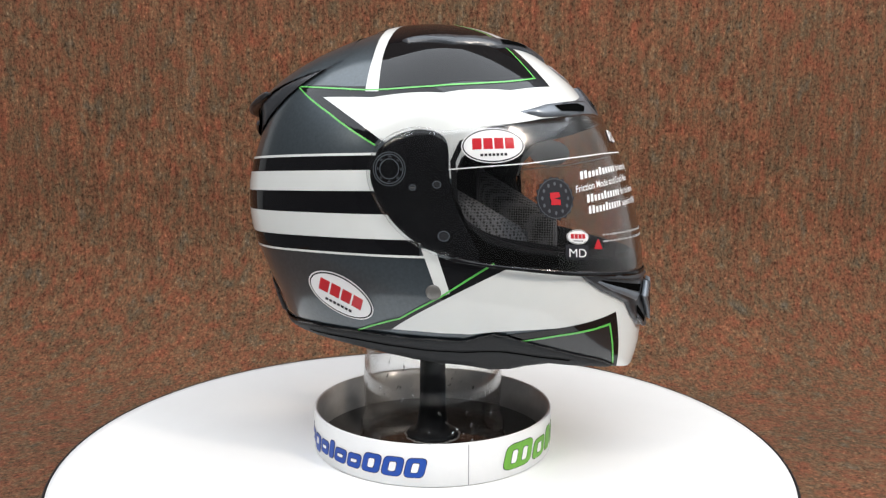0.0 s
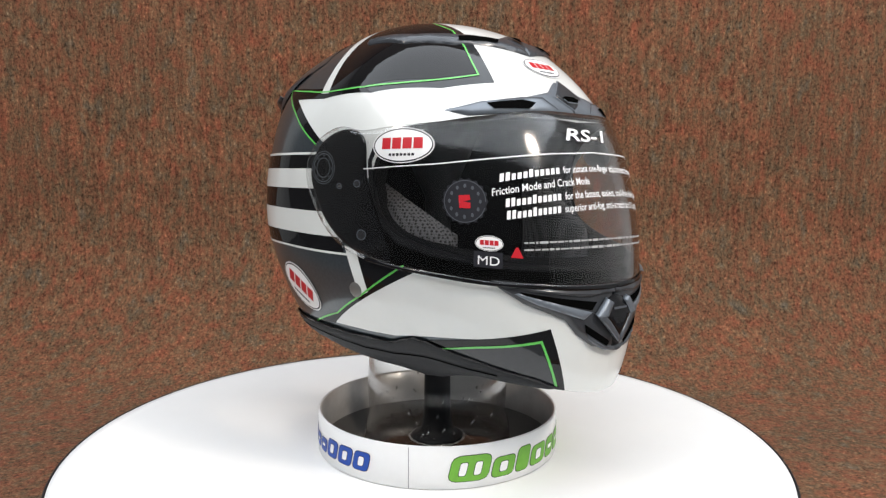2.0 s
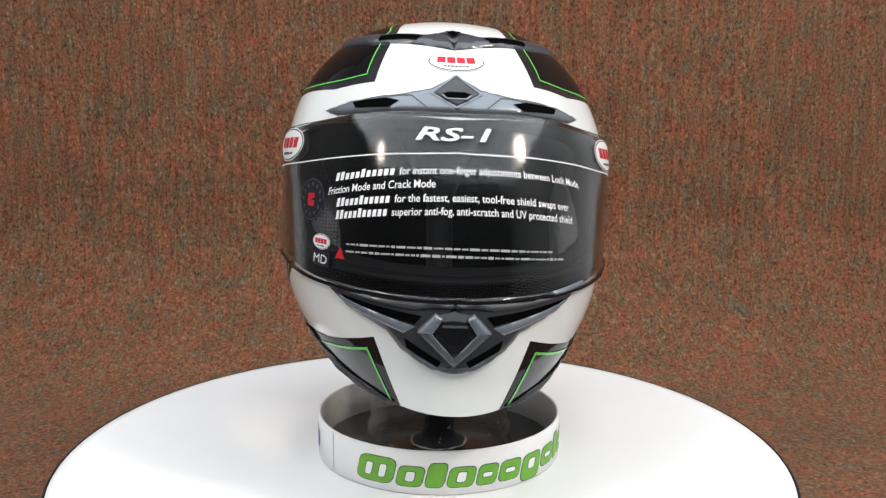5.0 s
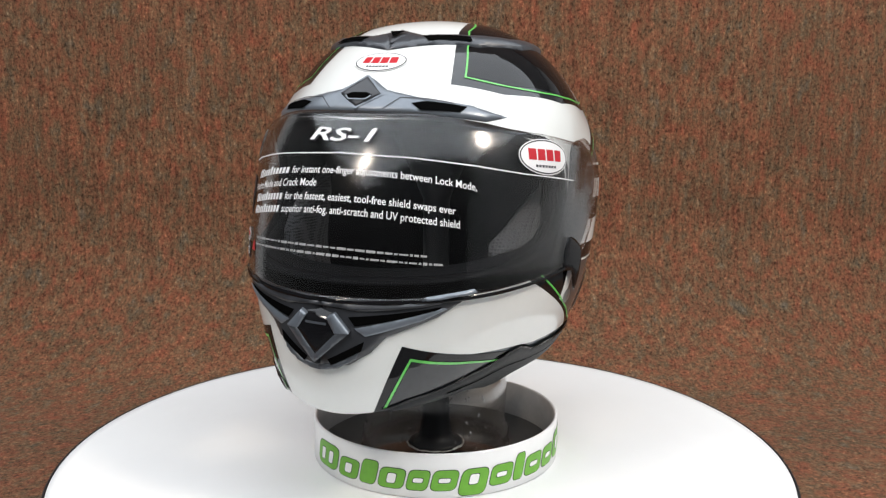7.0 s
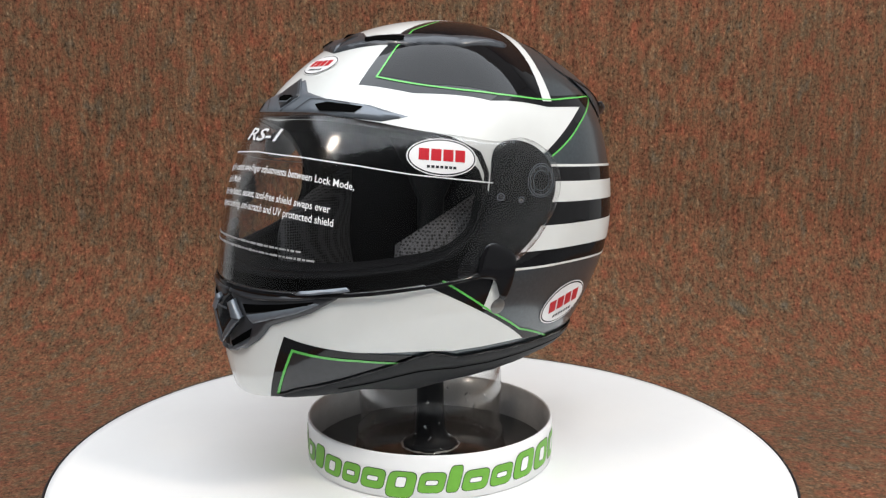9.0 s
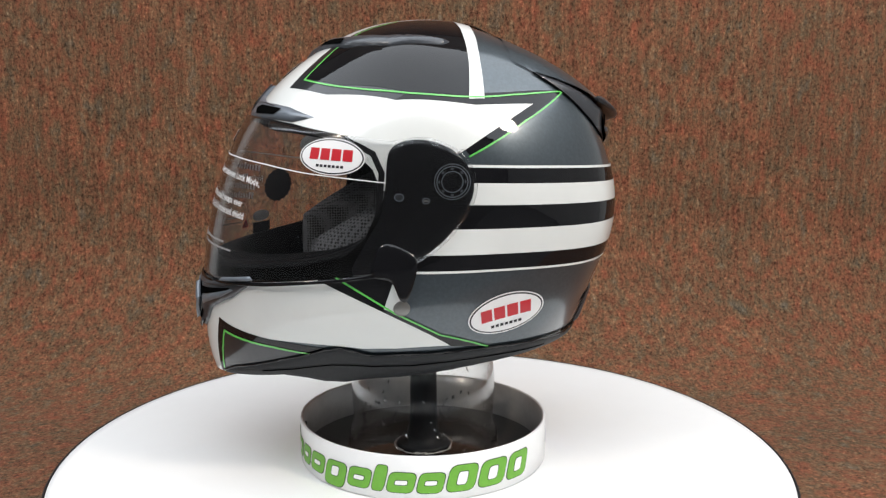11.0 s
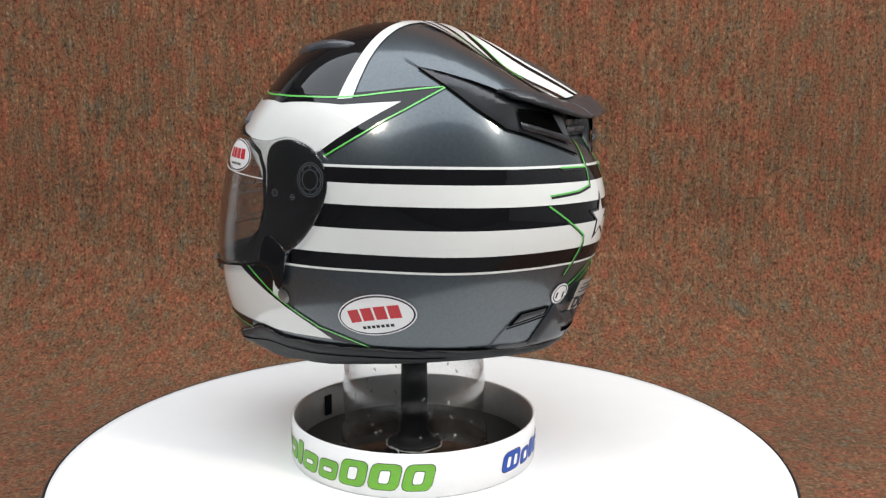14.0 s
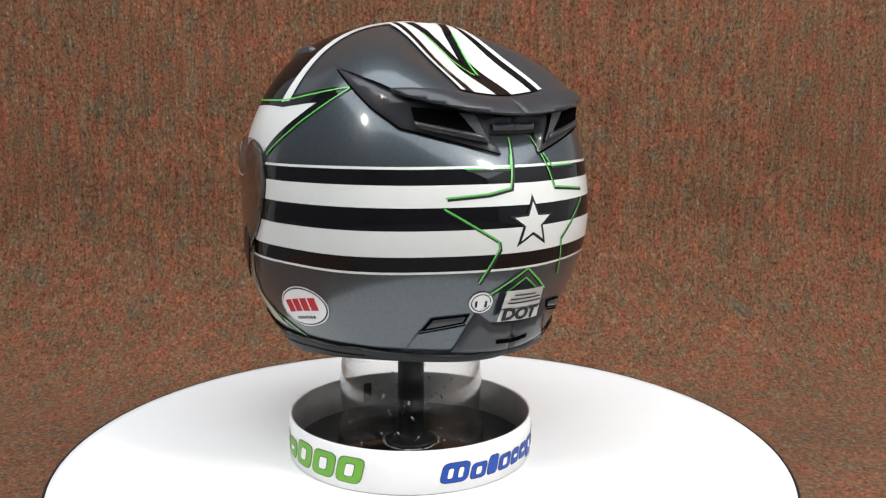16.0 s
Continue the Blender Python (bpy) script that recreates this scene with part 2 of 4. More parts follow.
def band_block(a0, a1, z0, z1, slant, lift, corner=0.0):
    """A slanted block on the band; corner: how much of its width the rounding takes at either end."""
    us = sorted({0.0, 0.04, 0.11, 0.22, 0.36, 0.5, 0.64, 0.78, 0.89, 0.96, 1.0}) if corner else [i / 5 for i in range(6)]
    verts = []
    for u in us:
        e = min(u, 1 - u) / corner if corner else 1.0
        inset = 0.24 * (z1 - z0) * (1 - math.sqrt(max(0.0, 1 - (1 - min(e, 1.0)) ** 2)))
        for j, z in ((0, z0 + inset), (1, z1 - inset)):
            verts.append(around(a0 + (a1 - a0) * u + slant * (z - z0) / (z1 - z0), z, lift))
    return mesh_of(verts, [(2 * i, 2 * i + 2, 2 * i + 3, 2 * i + 1) for i in range(len(us) - 1)])


def band_print(first, last, mat, z0, size):
    k = (last - first) / sum(WIDTHS)
    a = first
    for i, (shape, w) in enumerate(zip(BLOCKS, WIDTHS)):
        q = w * k
        tall = z0 + size * (1.0 if i in (0, 8, 11, 12, 13) else 0.94 if i == 2 else 0.78)
        low = z0 - (0.22 * size if shape == "d" else 0.0)
        per = 0.24 * math.degrees(1 / RING_R)
        span = tall - low
        off = per * (low - z0)

        def piece(name, u0, u1, v0, v1, lift, m, corner):
            lo, hi = low + v0 * span, low + v1 * span
            part(name, band_block(a + u0 * q + off + per * (lo - low), a + u1 * q + off + per * (lo - low), lo, hi, per * (hi - lo), lift, corner), m, band_ob)

        ex, ey = 0.0005 / (radians(q) * RING_R), 0.0005 / span
        piece("print_block", 0.04, 0.97, 0.0, 1.0, 0.00025, INK, 0.24)
        piece("print_block", 0.04 + ex, 0.97 - ex, ey, 1 - ey, 0.0004, mat, 0.24)
        holes = {"r": [(0.35, 0.65, 0.27, 0.73)], "s": [(0.30, 0.70, 0.40, 0.60)], "n": [], "d": [(0.34, 0.64, 0.42, 0.78)], "w": [(0.26, 0.42, 0.24, 0.72), (0.60, 0.76, 0.24, 0.72)]}[shape]
        for u0, u1, v0, v1 in holes:
            piece("block_gap", u0 - ex, u1 + ex if u1 < 0.9 else u1, max(v0 - ey, 0), min(v1 + ey, 1), 0.0005, INK, 0.2)
            piece("block_gap", u0, u1 + (0.02 if u1 > 0.9 else 0), v0, v1, 0.0006, LABEL, 0.2)
        a += q


band_print(301.2, 301.2 + 172.2, LIME, 0.0058, 0.0215)
band_print(145.4, 145.4 + 121.8, BLUE, 0.0075, 0.0165)
part("paper_seam", band_block(285.9, 286.3, 0.0006, RING_H - 0.0006, 0, 0.0002), paint("seam_grey", (0.3, 0.3, 0.31), 0.6, 0, 0, 0.05), band_ob)

part("inner_tab", mesh_of([((RING_R - q) * math.cos(radians(a)), (RING_R - q) * math.sin(radians(a)), z) for a in (337.6, 342.0) for q in (0.0033, 0.0050) for z in (0.008, 0.027)],
     [(0, 1, 3, 2), (4, 6, 7, 5), (0, 2, 6, 4), (1, 5, 7, 3), (2, 3, 7, 6), (0, 4, 5, 1)]), INK, stand, "small black tab inside the tray", False)

glass = tagged(new("glass_cylinder"), "clear glass bell standing in the black tray", "glass")
part("bell", lathe([(0.0650, 0.0036), (0.0648, 0.016), (0.0630, 0.022), (0.0606, 0.0265), (0.0606, 0.032), (0.0618, 0.044), (0.0622, 0.056), (0.0612, 0.074), (0.057, 0.100),
                    (0.0555, 0.100), (0.0597, 0.074), (0.0607, 0.056), (0.0603, 0.044), (0.0591, 0.032), (0.0591, 0.0260), (0.0615, 0.0213), (0.0633, 0.0155), (0.0635, 0.0036)], 96, True), GLASS, glass, "clear glass bell")


def bead_glints(count):
    """Shallow beads on the bell's lower wall, added to make its glints."""
    rnd, verts, faces = random.Random(8), [], []
    for _ in range(count):
        a, z = rnd.uniform(0, 2 * math.pi), 0.006 + 0.060 * rnd.random() ** 2.4
        r = float(np.interp(z, (0.016, 0.022, 0.0265, 0.032, 0.044, 0.056, 0.074), (0.0650, 0.0630, 0.0607, 0.0606, 0.0618, 0.0622, 0.0612)))
        n, u, w = Vector((math.cos(a), math.sin(a), 0)), Vector((-math.sin(a), math.cos(a), 0)), Vector((0, 0, 1))
        p, big, lean = n * r + w * z, rnd.uniform(0.0006, 0.0018), rnd.uniform(-0.7, 0.7)
        base = len(verts)
        for ring, (q, h) in enumerate(((1.0, 0.0), (0.75, 0.24), (0.4, 0.42))):
            for i in range(10):
                b = 2 * math.pi * i / 10
                c, d = q * big * math.cos(b) * 0.7, q * big * 1.3 * math.sin(b)
                verts.append(p + u * (c + lean * d) + w * d + n * (h * big))
        verts.append(p + n * (0.48 * big))
        for ring in range(2):
            for i in range(10):
                j = (i + 1) % 10
                faces.append((base + ring * 10 + i, base + ring * 10 + j, base + ring * 10 + 10 + j, base + ring * 10 + 10 + i))
        faces += [(base + 20 + i, base + 20 + (i + 1) % 10, base + 30) for i in range(10)]
    return mesh_of(verts, faces)


tagged(part("glint_beads", bead_glints(130), GLINTGLASS, glass), "tiny mirror-bright beads added as glints in the glass", kind="stuff")
part("foot_rim", lathe([(0.0660, 0.0036), (0.0668, 0.0046), (0.0660, 0.0056), (0.0650, 0.0048)], 96, True), GLASS, glass, "thick glass foot rim")

# ---- helmet: one smooth hull, and everything on it ----
HULL = [-1.50115, -0.06049, -0.00514, 0.01236, -0.02342, 0.05561, 0.01078, 0.0209, -0.02887, 0.00676, -0.01877, -0.00249, -0.00311, -0.00161, -0.00621, 0.0152, 0.00024, -0.00821, 0.00915, -0.00846, 0.0027, -0.00628, -0.00567, 0.00175, -0.00046, -0.00052, 0.00461, -0.00147, 0.00301, 0.00384, 0.00183, 0.00227, -0.00571, 0.00579, -0.00226, -0.00037, -0.00358, -0.00415, -0.00236, -0.00175, 0.00107, 0.00266, -0.00197, 0.00088, -0.00015, 0.00054, 0.00113, 0.00275, -0.00089, -0.00154, 0.00069, -0.00312, -0.00092, -0.0023, -0.00149]
LMAX = 9
LM = [(l, m) for l in range(LMAX + 1) for m in range(l + 1)]


def hull(d):
    """The hull's radius in the directions d, from even harmonics."""
    z, az = d[:, 2], np.arctan2(d[:, 1], d[:, 0])
    s = np.sqrt(np.maximum(1 - z * z, 1e-12))
    leg = {}
    for m in range(LMAX + 1):
        leg[m, m] = np.ones_like(z) if m == 0 else leg[m - 1, m - 1] * (2 * m - 1) * s
        if m < LMAX:
            leg[m + 1, m] = z * (2 * m + 1) * leg[m, m]
        for l in range(m + 2, LMAX + 1):
            leg[l, m] = ((2 * l - 1) * z * leg[l - 1, m] - (l + m - 1) * leg[l - 2, m]) / (l - m)
    total = np.zeros_like(z)
    for (l, m), c in zip(LM, HULL):
        norm = math.sqrt((2 * l + 1) * math.factorial(l - m) / math.factorial(l + m) * (2 if m else 1))
        total += c * norm * leg[l, m] * np.cos(m * az)
    return 0.68 * np.exp(total)


def ways(az, el):
    a, e = np.radians(np.asarray(az, float)), np.radians(np.asarray(el, float))
    return np.stack([np.cos(a) * np.cos(e), np.sin(a) * np.cos(e), np.sin(e)], -1)


def angles(d):
    return np.degrees(np.arctan2(d[:, 1], d[:, 0])), np.degrees(np.arcsin(np.clip(d[:, 2] / np.linalg.norm(d, axis=1), -1, 1)))


def ease(x):
    x = np.clip(x, 0, 1)
    return x * x * (3 - 2 * x)


def deck(d):
    """How far the rear deck stands off the hull."""
    az, el = angles(d)
    return 0.0175 * ease((np.abs(az) - 124) / 44) * np.clip((64 - el) / 38, 0, 1) ** 1.2 * (el > 10)


PAINT_TURN = 1.3  # the paint sits a little to the right of the hull's middle


def place(d, lift, on_deck=False):
    az, el = angles(d)
    d = ways(az - PAINT_TURN * np.cos(np.radians(az)), el)
    return d * (hull(d) + lift + (deck(d) if on_deck else 0))[:, None]


def to_way(pts, chart, centre):
    """Chart points to directions: ae degrees, az height in mm, xy top view in mm, gn tangent plane."""
    pts = np.asarray(pts, float)
    if chart == "ae":
        return ways(pts[:, 0], pts[:, 1])
    if chart == "az":
        el = np.zeros(len(pts))
        for _ in range(12):
            d = ways(pts[:, 0], el)
            el = np.degrees(np.arcsin(np.clip(pts[:, 1] / 1000 / hull(d), -0.95, 0.95)))
        return ways(pts[:, 0], el)
    if chart == "xy":
        z = np.full(len(pts), 0.12)
        for _ in range(25):
            q = np.column_stack([pts / 1000, z])
            n = np.linalg.norm(q, axis=1)
            r = hull(q / n[:, None])
            z = 0.5 * z + 0.5 * np.sqrt(np.maximum(r * r - (pts[:, 0] ** 2 + pts[:, 1] ** 2) / 1e6, 1e-6))
        q = np.column_stack([pts / 1000, z])
        return q / np.linalg.norm(q, axis=1)[:, None]
    n = ways([centre[0]], [centre[1]])[0]
    u = np.cross((0, 0, 1), n)
    u /= np.linalg.norm(u)
    v = np.cross(n, u)
    q = n + pts[:, :1] * u + pts[:, 1:] * v
    return q / np.linalg.norm(q, axis=1)[:, None]


def to_plane(poly, centre):
    n = ways([centre[0]], [centre[1]])[0]
    u = np.cross((0, 0, 1), n)
    u /= np.linalg.norm(u)
    v = np.cross(n, u)
    d = ways([p[0] for p in poly], [p[1] for p in poly])
    w = d @ n
    return np.column_stack([d @ u / w, d @ v / w])


def edge_distance(p, poly):
    best = np.full(len(p), 1e9)
    for a, b in zip(poly, np.roll(poly, -1, 0)):
        ab = b - a
        t = np.clip(((p - a) @ ab) / max(ab @ ab, 1e-12), 0, 1)
        best = np.minimum(best, np.linalg.norm(p - a - t[:, None] * ab, axis=1))
    return best


def patch(poly, chart="ae", lift=0.0003, pillow=0.0, soft=2.0, solid=0.0, step=None, centre=None, on_deck=False, mirror=False, raise_by=None):
    """A polygon laid on the hull: paint, or with pillow a raised piece with soft edges, or with solid a sheet with thickness."""
    if chart == "gn":
        centre = centre or (np.mean([p[0] for p in poly]), np.mean([p[1] for p in poly]))
        poly = to_plane(poly, centre)
    poly = np.asarray(poly, float)
    step = step or {"ae": 2.5, "az": 2.4, "gn": 0.045, "xy": 6.0}[chart]
    bm = bmesh.new()
    bm.faces.new([bm.verts.new((x, y, 0)) for x, y in poly])
    bmesh.ops.triangulate(bm, faces=bm.faces[:])
    for k in (0, 1):
        lo, hi = poly[:, k].min(), poly[:, k].max()
        st = step * (2.6 if chart == "az" and k == 1 else 1)
        for c in np.arange(math.floor(lo / st) * st + st, hi, st):
            bmesh.ops.bisect_plane(bm, geom=bm.verts[:] + bm.edges[:] + bm.faces[:], plane_co=(c, 0, 0) if k == 0 else (0, c, 0),
                                   plane_no=(1, 0, 0) if k == 0 else (0, 1, 0), dist=1e-7)
    p = np.array([v.co[:2] for v in bm.verts])
    d = to_way(p, chart, centre)
    up = np.full(len(p), lift)
    if pillow:
        up = up + pillow * np.sqrt(np.clip(edge_distance(p, poly) / soft, 0, 1))
    if raise_by is not None:
        az, el = angles(d)
        up = up + raise_by(np.abs(az), el)
    if mirror:
        d = d * (1, -1, 1)
    q = place(d, up, on_deck)
    for v, co in zip(bm.verts, q):
        v.co = co
    outward = sum((f.normal.dot(f.calc_center_median()) * f.calc_area() for f in bm.faces)) if not bm.normal_update() else 0
    if outward < 0:
        bmesh.ops.reverse_faces(bm, faces=bm.faces[:])
    if solid:
        inner = place(d, up - solid, on_deck)
        bm.verts.ensure_lookup_table()
        n = len(q)
        bm.verts.index_update()
        faces = [[v.index for v in f.verts] for f in bm.faces]
        rim = [(e.verts[0].index, e.verts[1].index) for e in bm.edges if e.is_boundary]
        bm.free()
        bm = mesh_of([*q, *inner], faces + [[i + n for i in reversed(f)] for f in faces] + [(a, b, b + n, a + n) for a, b in rim])
        bmesh.ops.recalc_face_normals(bm, faces=bm.faces[:])
    return bm


def rounded(points, n=4):
    """A closed curve through the points."""
    p = np.asarray(points, float)
    out = []
    for i in range(len(p)):
        a, b, c, d = p[i - 1], p[i], p[(i + 1) % len(p)], p[(i + 2) % len(p)]
        for k in range(n):
            t = k / n
            out.append(tuple(0.5 * (2 * b + (c - a) * t + (2 * a - 5 * b + 4 * c - d) * t * t + (3 * b - a - 3 * c + d) * t ** 3)))
    return out


def stroke(line, width, chart="ae", centre=None, **kw):
    """A painted line of that width in degrees (mm in the xy chart) along the points."""
    pts = np.asarray(line, float)
    t = np.gradient(pts, axis=0) if len(pts) > 2 else np.tile(pts[1] - pts[0], (2, 1))
    left, right = [], []
    for i, p in enumerate(pts):
        a = pts[i] - pts[i - 1] if i else pts[1] - pts[0]
        b = pts[i + 1] - pts[i] if i + 1 < len(pts) else a
        k = math.cos(radians(p[1])) if chart == "ae" else 1.0
        na, nb = (np.array([-v[1], v[0] * k]) / math.hypot(v[0] * k, v[1]) for v in (a, b))
        m = na + nb
        m = m / max(np.linalg.norm(m), 1e-6)
        m = m / max(m @ na, 0.35) * width / 2
        m = np.array([m[0] / k, m[1]])
        left.append(tuple(p + m))
        right.append(tuple(p - m))
    return patch(left + right[::-1], chart, centre=centre, **kw)


def oval(az, el, half_w, half_h, tilt=0.0, n=40):
    """An ellipse in metres about a direction, as ae points."""
    r = float(hull(ways([az], [el]))[0])
    c, s = math.cos(radians(tilt)), math.sin(radians(tilt))
    out = []
    for i in range(n):
        a = 2 * math.pi * i / n
        u, v = half_w * math.cos(a), half_h * math.sin(a)
        u, v = u * c - v * s, u * s + v * c
        out.append((az + math.degrees(u / r) / math.cos(radians(el)), el + math.degrees(v / r)))
    return out


def quad_on(az, el, box, tilt=0.0, shear=0.0):
    """A box (x0, y0, x1, y1) in metres about a direction, as ae points."""
    r = float(hull(ways([az], [el]))[0])
    c, s = math.cos(radians(tilt)), math.sin(radians(tilt))
    out = []
    for u, v in ((box[0], box[1]), (box[2], box[1]), (box[2], box[3]), (box[0], box[3])):
        u += shear * v
        u, v = u * c - v * s, u * s + v * c
        out.append((az + math.degrees(u / r) / math.cos(radians(el)), el + math.degrees(v / r)))
    return out


def lettering(text, az, el, height, width=None, lift=0.0045, shear=0.0, bold=0.0, tilt=0.0, bow=0.0):
    """Letters on the hull that start at az on the baseline el; width in degrees; bow: how the line arches about the middle."""
    vs, fs, w = glyphs(text, shear, bold)
    r = float(hull(ways([az], [el]))[0])
    k = math.degrees(height / 0.72 / r)
    kx = k / math.cos(radians(el)) if width is None else width / w
    along = az + vs[:, 0] * kx
    d = ways(along, el + vs[:, 1] * k + vs[:, 0] * kx * tilt - bow * along ** 2)
    q = place(d, np.full(len(vs), lift))
    return mesh_of(q, fs)


def badge(parent, az, el, half_w, half_h, tilt=0.0, lift=0.0006):
    """An oval badge: dark rim, white field, four red blocks and a thin grey bar for its writing."""
    b = part("badge", patch(oval(az, el, half_w, half_h, tilt), lift=lift, step=2.0), LABEL, parent, "white oval maker's badge with red blocks")
    ring = [patch(oval(az, el, half_w * k, half_h * (1 - (1 - k) * 1.7), tilt), lift=lift + h, step=2.0) for k, h in ((0.965, 0.00012), (0.925, 0.00024))]
    part("badge_ring", ring[0], INK, b)
    part("badge_field", ring[1], LABEL, b)
    for i in range(4):
        x0 = (-0.66 + i * 0.34) * half_w
        w, h = 0.285 * half_w, 0.31 * half_h
        y = 0.10 * half_h
        part("red_block", patch(quad_on(az, el, (x0, y - h, x0 + w, y + h), tilt), lift=lift + 0.0004), RED, b)
    for i in range(7):
        x0 = (-0.42 + i * 0.122) * half_w
        part("small_bar", patch(quad_on(az, el, (x0, -0.60 * half_h, x0 + 0.085 * half_w, -0.46 * half_h), tilt), lift=lift + 0.0004), INK, b)
    return b


def eyeport(az):
    u = np.clip(np.abs(az) / 72.0, 0, 1)
    k = np.sqrt(np.maximum(1 - u ** 8, 0))
    mid, half = 4.5, 20.3 - 2.5 * u ** 2
    return mid - half * k, mid + half * k


def lower_edge(az):
    return np.interp(np.abs(az), [0, 14, 25, 34, 42, 57, 72, 88, 111, 133, 150, 180], [-40.3, -40.4, -41, -43.0, -46.4, -50.8, -50.5, -49.4, -46.2, -42.4, -40.8, -37.5])


def shell_mesh(thick):
    """The outer shell with its eye port and neck opening, and the inner face joined by rims."""
    A = 72.0
    azs = np.concatenate([np.linspace(-A, A, 61), np.linspace(A, 360 - A, 91)[1:-1]])
    n1, n2 = 14, 26
    cols = []
    for az in azs:
        a = az if az <= 180 else az - 360
        lo, hi = eyeport(np.array([a])) if abs(a) < A - 0.01 else (np.array([4.5]), np.array([4.5]))
        bot = float(lower_edge(a))
        cols.append((a, np.concatenate([np.linspace(bot, lo[0], n1), np.linspace(hi[0], 88.0, n2)])))
    m = len(azs)
    d = np.concatenate([ways(np.full(n1 + n2, a), els) for a, els in cols])
    d = np.vstack([d, (0, 0, 1)])
    outer = d * hull(d)[:, None]
    ins = d * (hull(d) - thick)[:, None]
    N, k = len(d), n1 + n2
    faces, rims = [], []
    for i in range(m):
        j = (i + 1) % m
        for r in range(k - 1):
            if r == n1 - 1:
                continue
            faces.append((i * k + r, j * k + r, j * k + r + 1, i * k + r + 1))
        faces.append((i * k + k - 1, j * k + k - 1, N - 1))
        rims.append((j * k, i * k))
        if i < 60:
            rims += [(i * k + n1 - 1, j * k + n1 - 1), (j * k + n1, i * k + n1)]
        else:
            faces.append((i * k + n1 - 1, j * k + n1 - 1, j * k + n1, i * k + n1))
    return outer, ins, faces, rims, N


helmet = tagged(new("helmet"), "glossy white, black and grey full-face motorcycle helmet with green pinstripes", "helmet")
outer, ins, faces, rims, N = shell_mesh(0.007)
bm = mesh_of([*outer, *ins], faces + [tuple(i + N for i in reversed(f)) for f in faces] + [(a, b, b + N, a + N) for a, b in rims])
bmesh.ops.remove_doubles(bm, verts=bm.verts, dist=1e-6)
bmesh.ops.recalc_face_normals(bm, faces=bm.faces[:])
shell = part("shell", bm, SLATE, helmet, "slate grey lacquered shell")
shell.data.materials.append(FOAM)
mid = np.array([tuple(f.center) for f in shell.data.polygons])
far = np.linalg.norm(mid, axis=1)
f_az, f_el = np.degrees(np.arctan2(mid[:, 1], mid[:, 0])), np.degrees(np.arcsin(mid[:, 2] / far))
port_lo, port_hi = eyeport(f_az)
near_port = (np.abs(f_az) < 74) & (f_el > port_lo - 2.6) & (f_el < port_hi + 1.5)
for f, deep in zip(shell.data.polygons, (far < hull(mid / far[:, None]) - 0.0012) | near_port):
    f.material_index = 1 if deep else 0
_, ins2, faces, rims, N = shell_mesh(0.022)
ins1 = shell_mesh(0.0075)[1]
bm = mesh_of([*ins1, *ins2], [tuple(i + N for i in reversed(f)) for f in faces] + [(a, b, b + N, a + N) for a, b in rims])
bmesh.ops.remove_doubles(bm, verts=bm.verts, dist=1e-6)
liner = part("liner", bm, FABRIC, helmet, "black padded fabric liner")


def both(name, mat, poly, parent=None, label="", **kw):
    """The same piece on either side."""
    for mirror in (False, True):
        part(name, patch(poly, mirror=mirror, **kw), mat, parent or helmet, label)


def line_both(name, mat, line, width, parent=None, **kw):
    for mirror in (False, True):
        part(name, stroke(line, width, mirror=mirror, **kw), mat, parent or shell)


# painted fields, left side, mirrored to the right
both("white_panel", WHITE, [(0, 23.5), (20, 23.8), (36, 23.2), (51, 21), (62, 18), (69, 12), (71.5, 6), (74, 6), (75, 17), (80, 21), (90.5, 19.5), (96.6, 18), (122, 30), (101.6, 31.4), (74.8, 32.2),
     (49, 34.4), (29.6, 36.1), (33.4, 52.2), (38.5, 62.2), (59.6, 73.2), (125, 74), (180, 78), (0, 75), (0, 50)], shell, "pearl white painted panel", chart="gn", centre=(60, 48))
both("border_panel", CHARCOAL, [(29.6, 36.1), (49, 34.4), (74.8, 32.2), (101.6, 31.4), (104, 33), (106, 46), (112, 59), (122, 69), (125, 74), (59.6, 73.2), (38.5, 62.2), (33.4, 52.2)], shell,
     chart="gn", centre=(75, 50), lift=0.0004)
both("black_panel", BLACK, [(35.5, 40), (53.5, 37.6), (78.7, 34.5), (100, 34.2), (105, 46), (112, 59), (122, 69), (124, 72.5), (70, 71.5), (47, 62.5), (39.5, 52.5)], shell, "gloss black panel",
     chart="gn", centre=(75, 50), lift=0.0006)
both("black_border", BLACK, [(94, 34.6), (115.5, 34.6), (135.4, 32), (116.9, 25.2), (98.3, 16), (96.4, 18), (122, 30), (101.6, 31.4), (74.8, 32.2), (78, 34)], shell, chart="gn", centre=(110, 28), lift=0.0005)
both("white_strap", WHITE, [(99.6, 33.2), (103.6, 46), (109, 58.5), (122, 70.5), (145, 77), (180, 79.5), (180, 75), (144, 71.5), (121, 62.5), (111.5, 51.8), (108.6, 45.7), (105.2, 33.2)], shell,
     "white painted band over the crown", chart="gn", centre=(115, 58), lift=0.0008)
line_both("green_line", GREEN, [(66, 72.5), (45, 62.4), (39.2, 52.3), (35.2, 39.4), (53.5, 37.1), (66, 35.4), (78.7, 34.3), (96, 33.9), (115.5, 33.6), (135.2, 32), (116.9, 25.1), (97.5, 15.9)], 0.52, lift=0.0009)
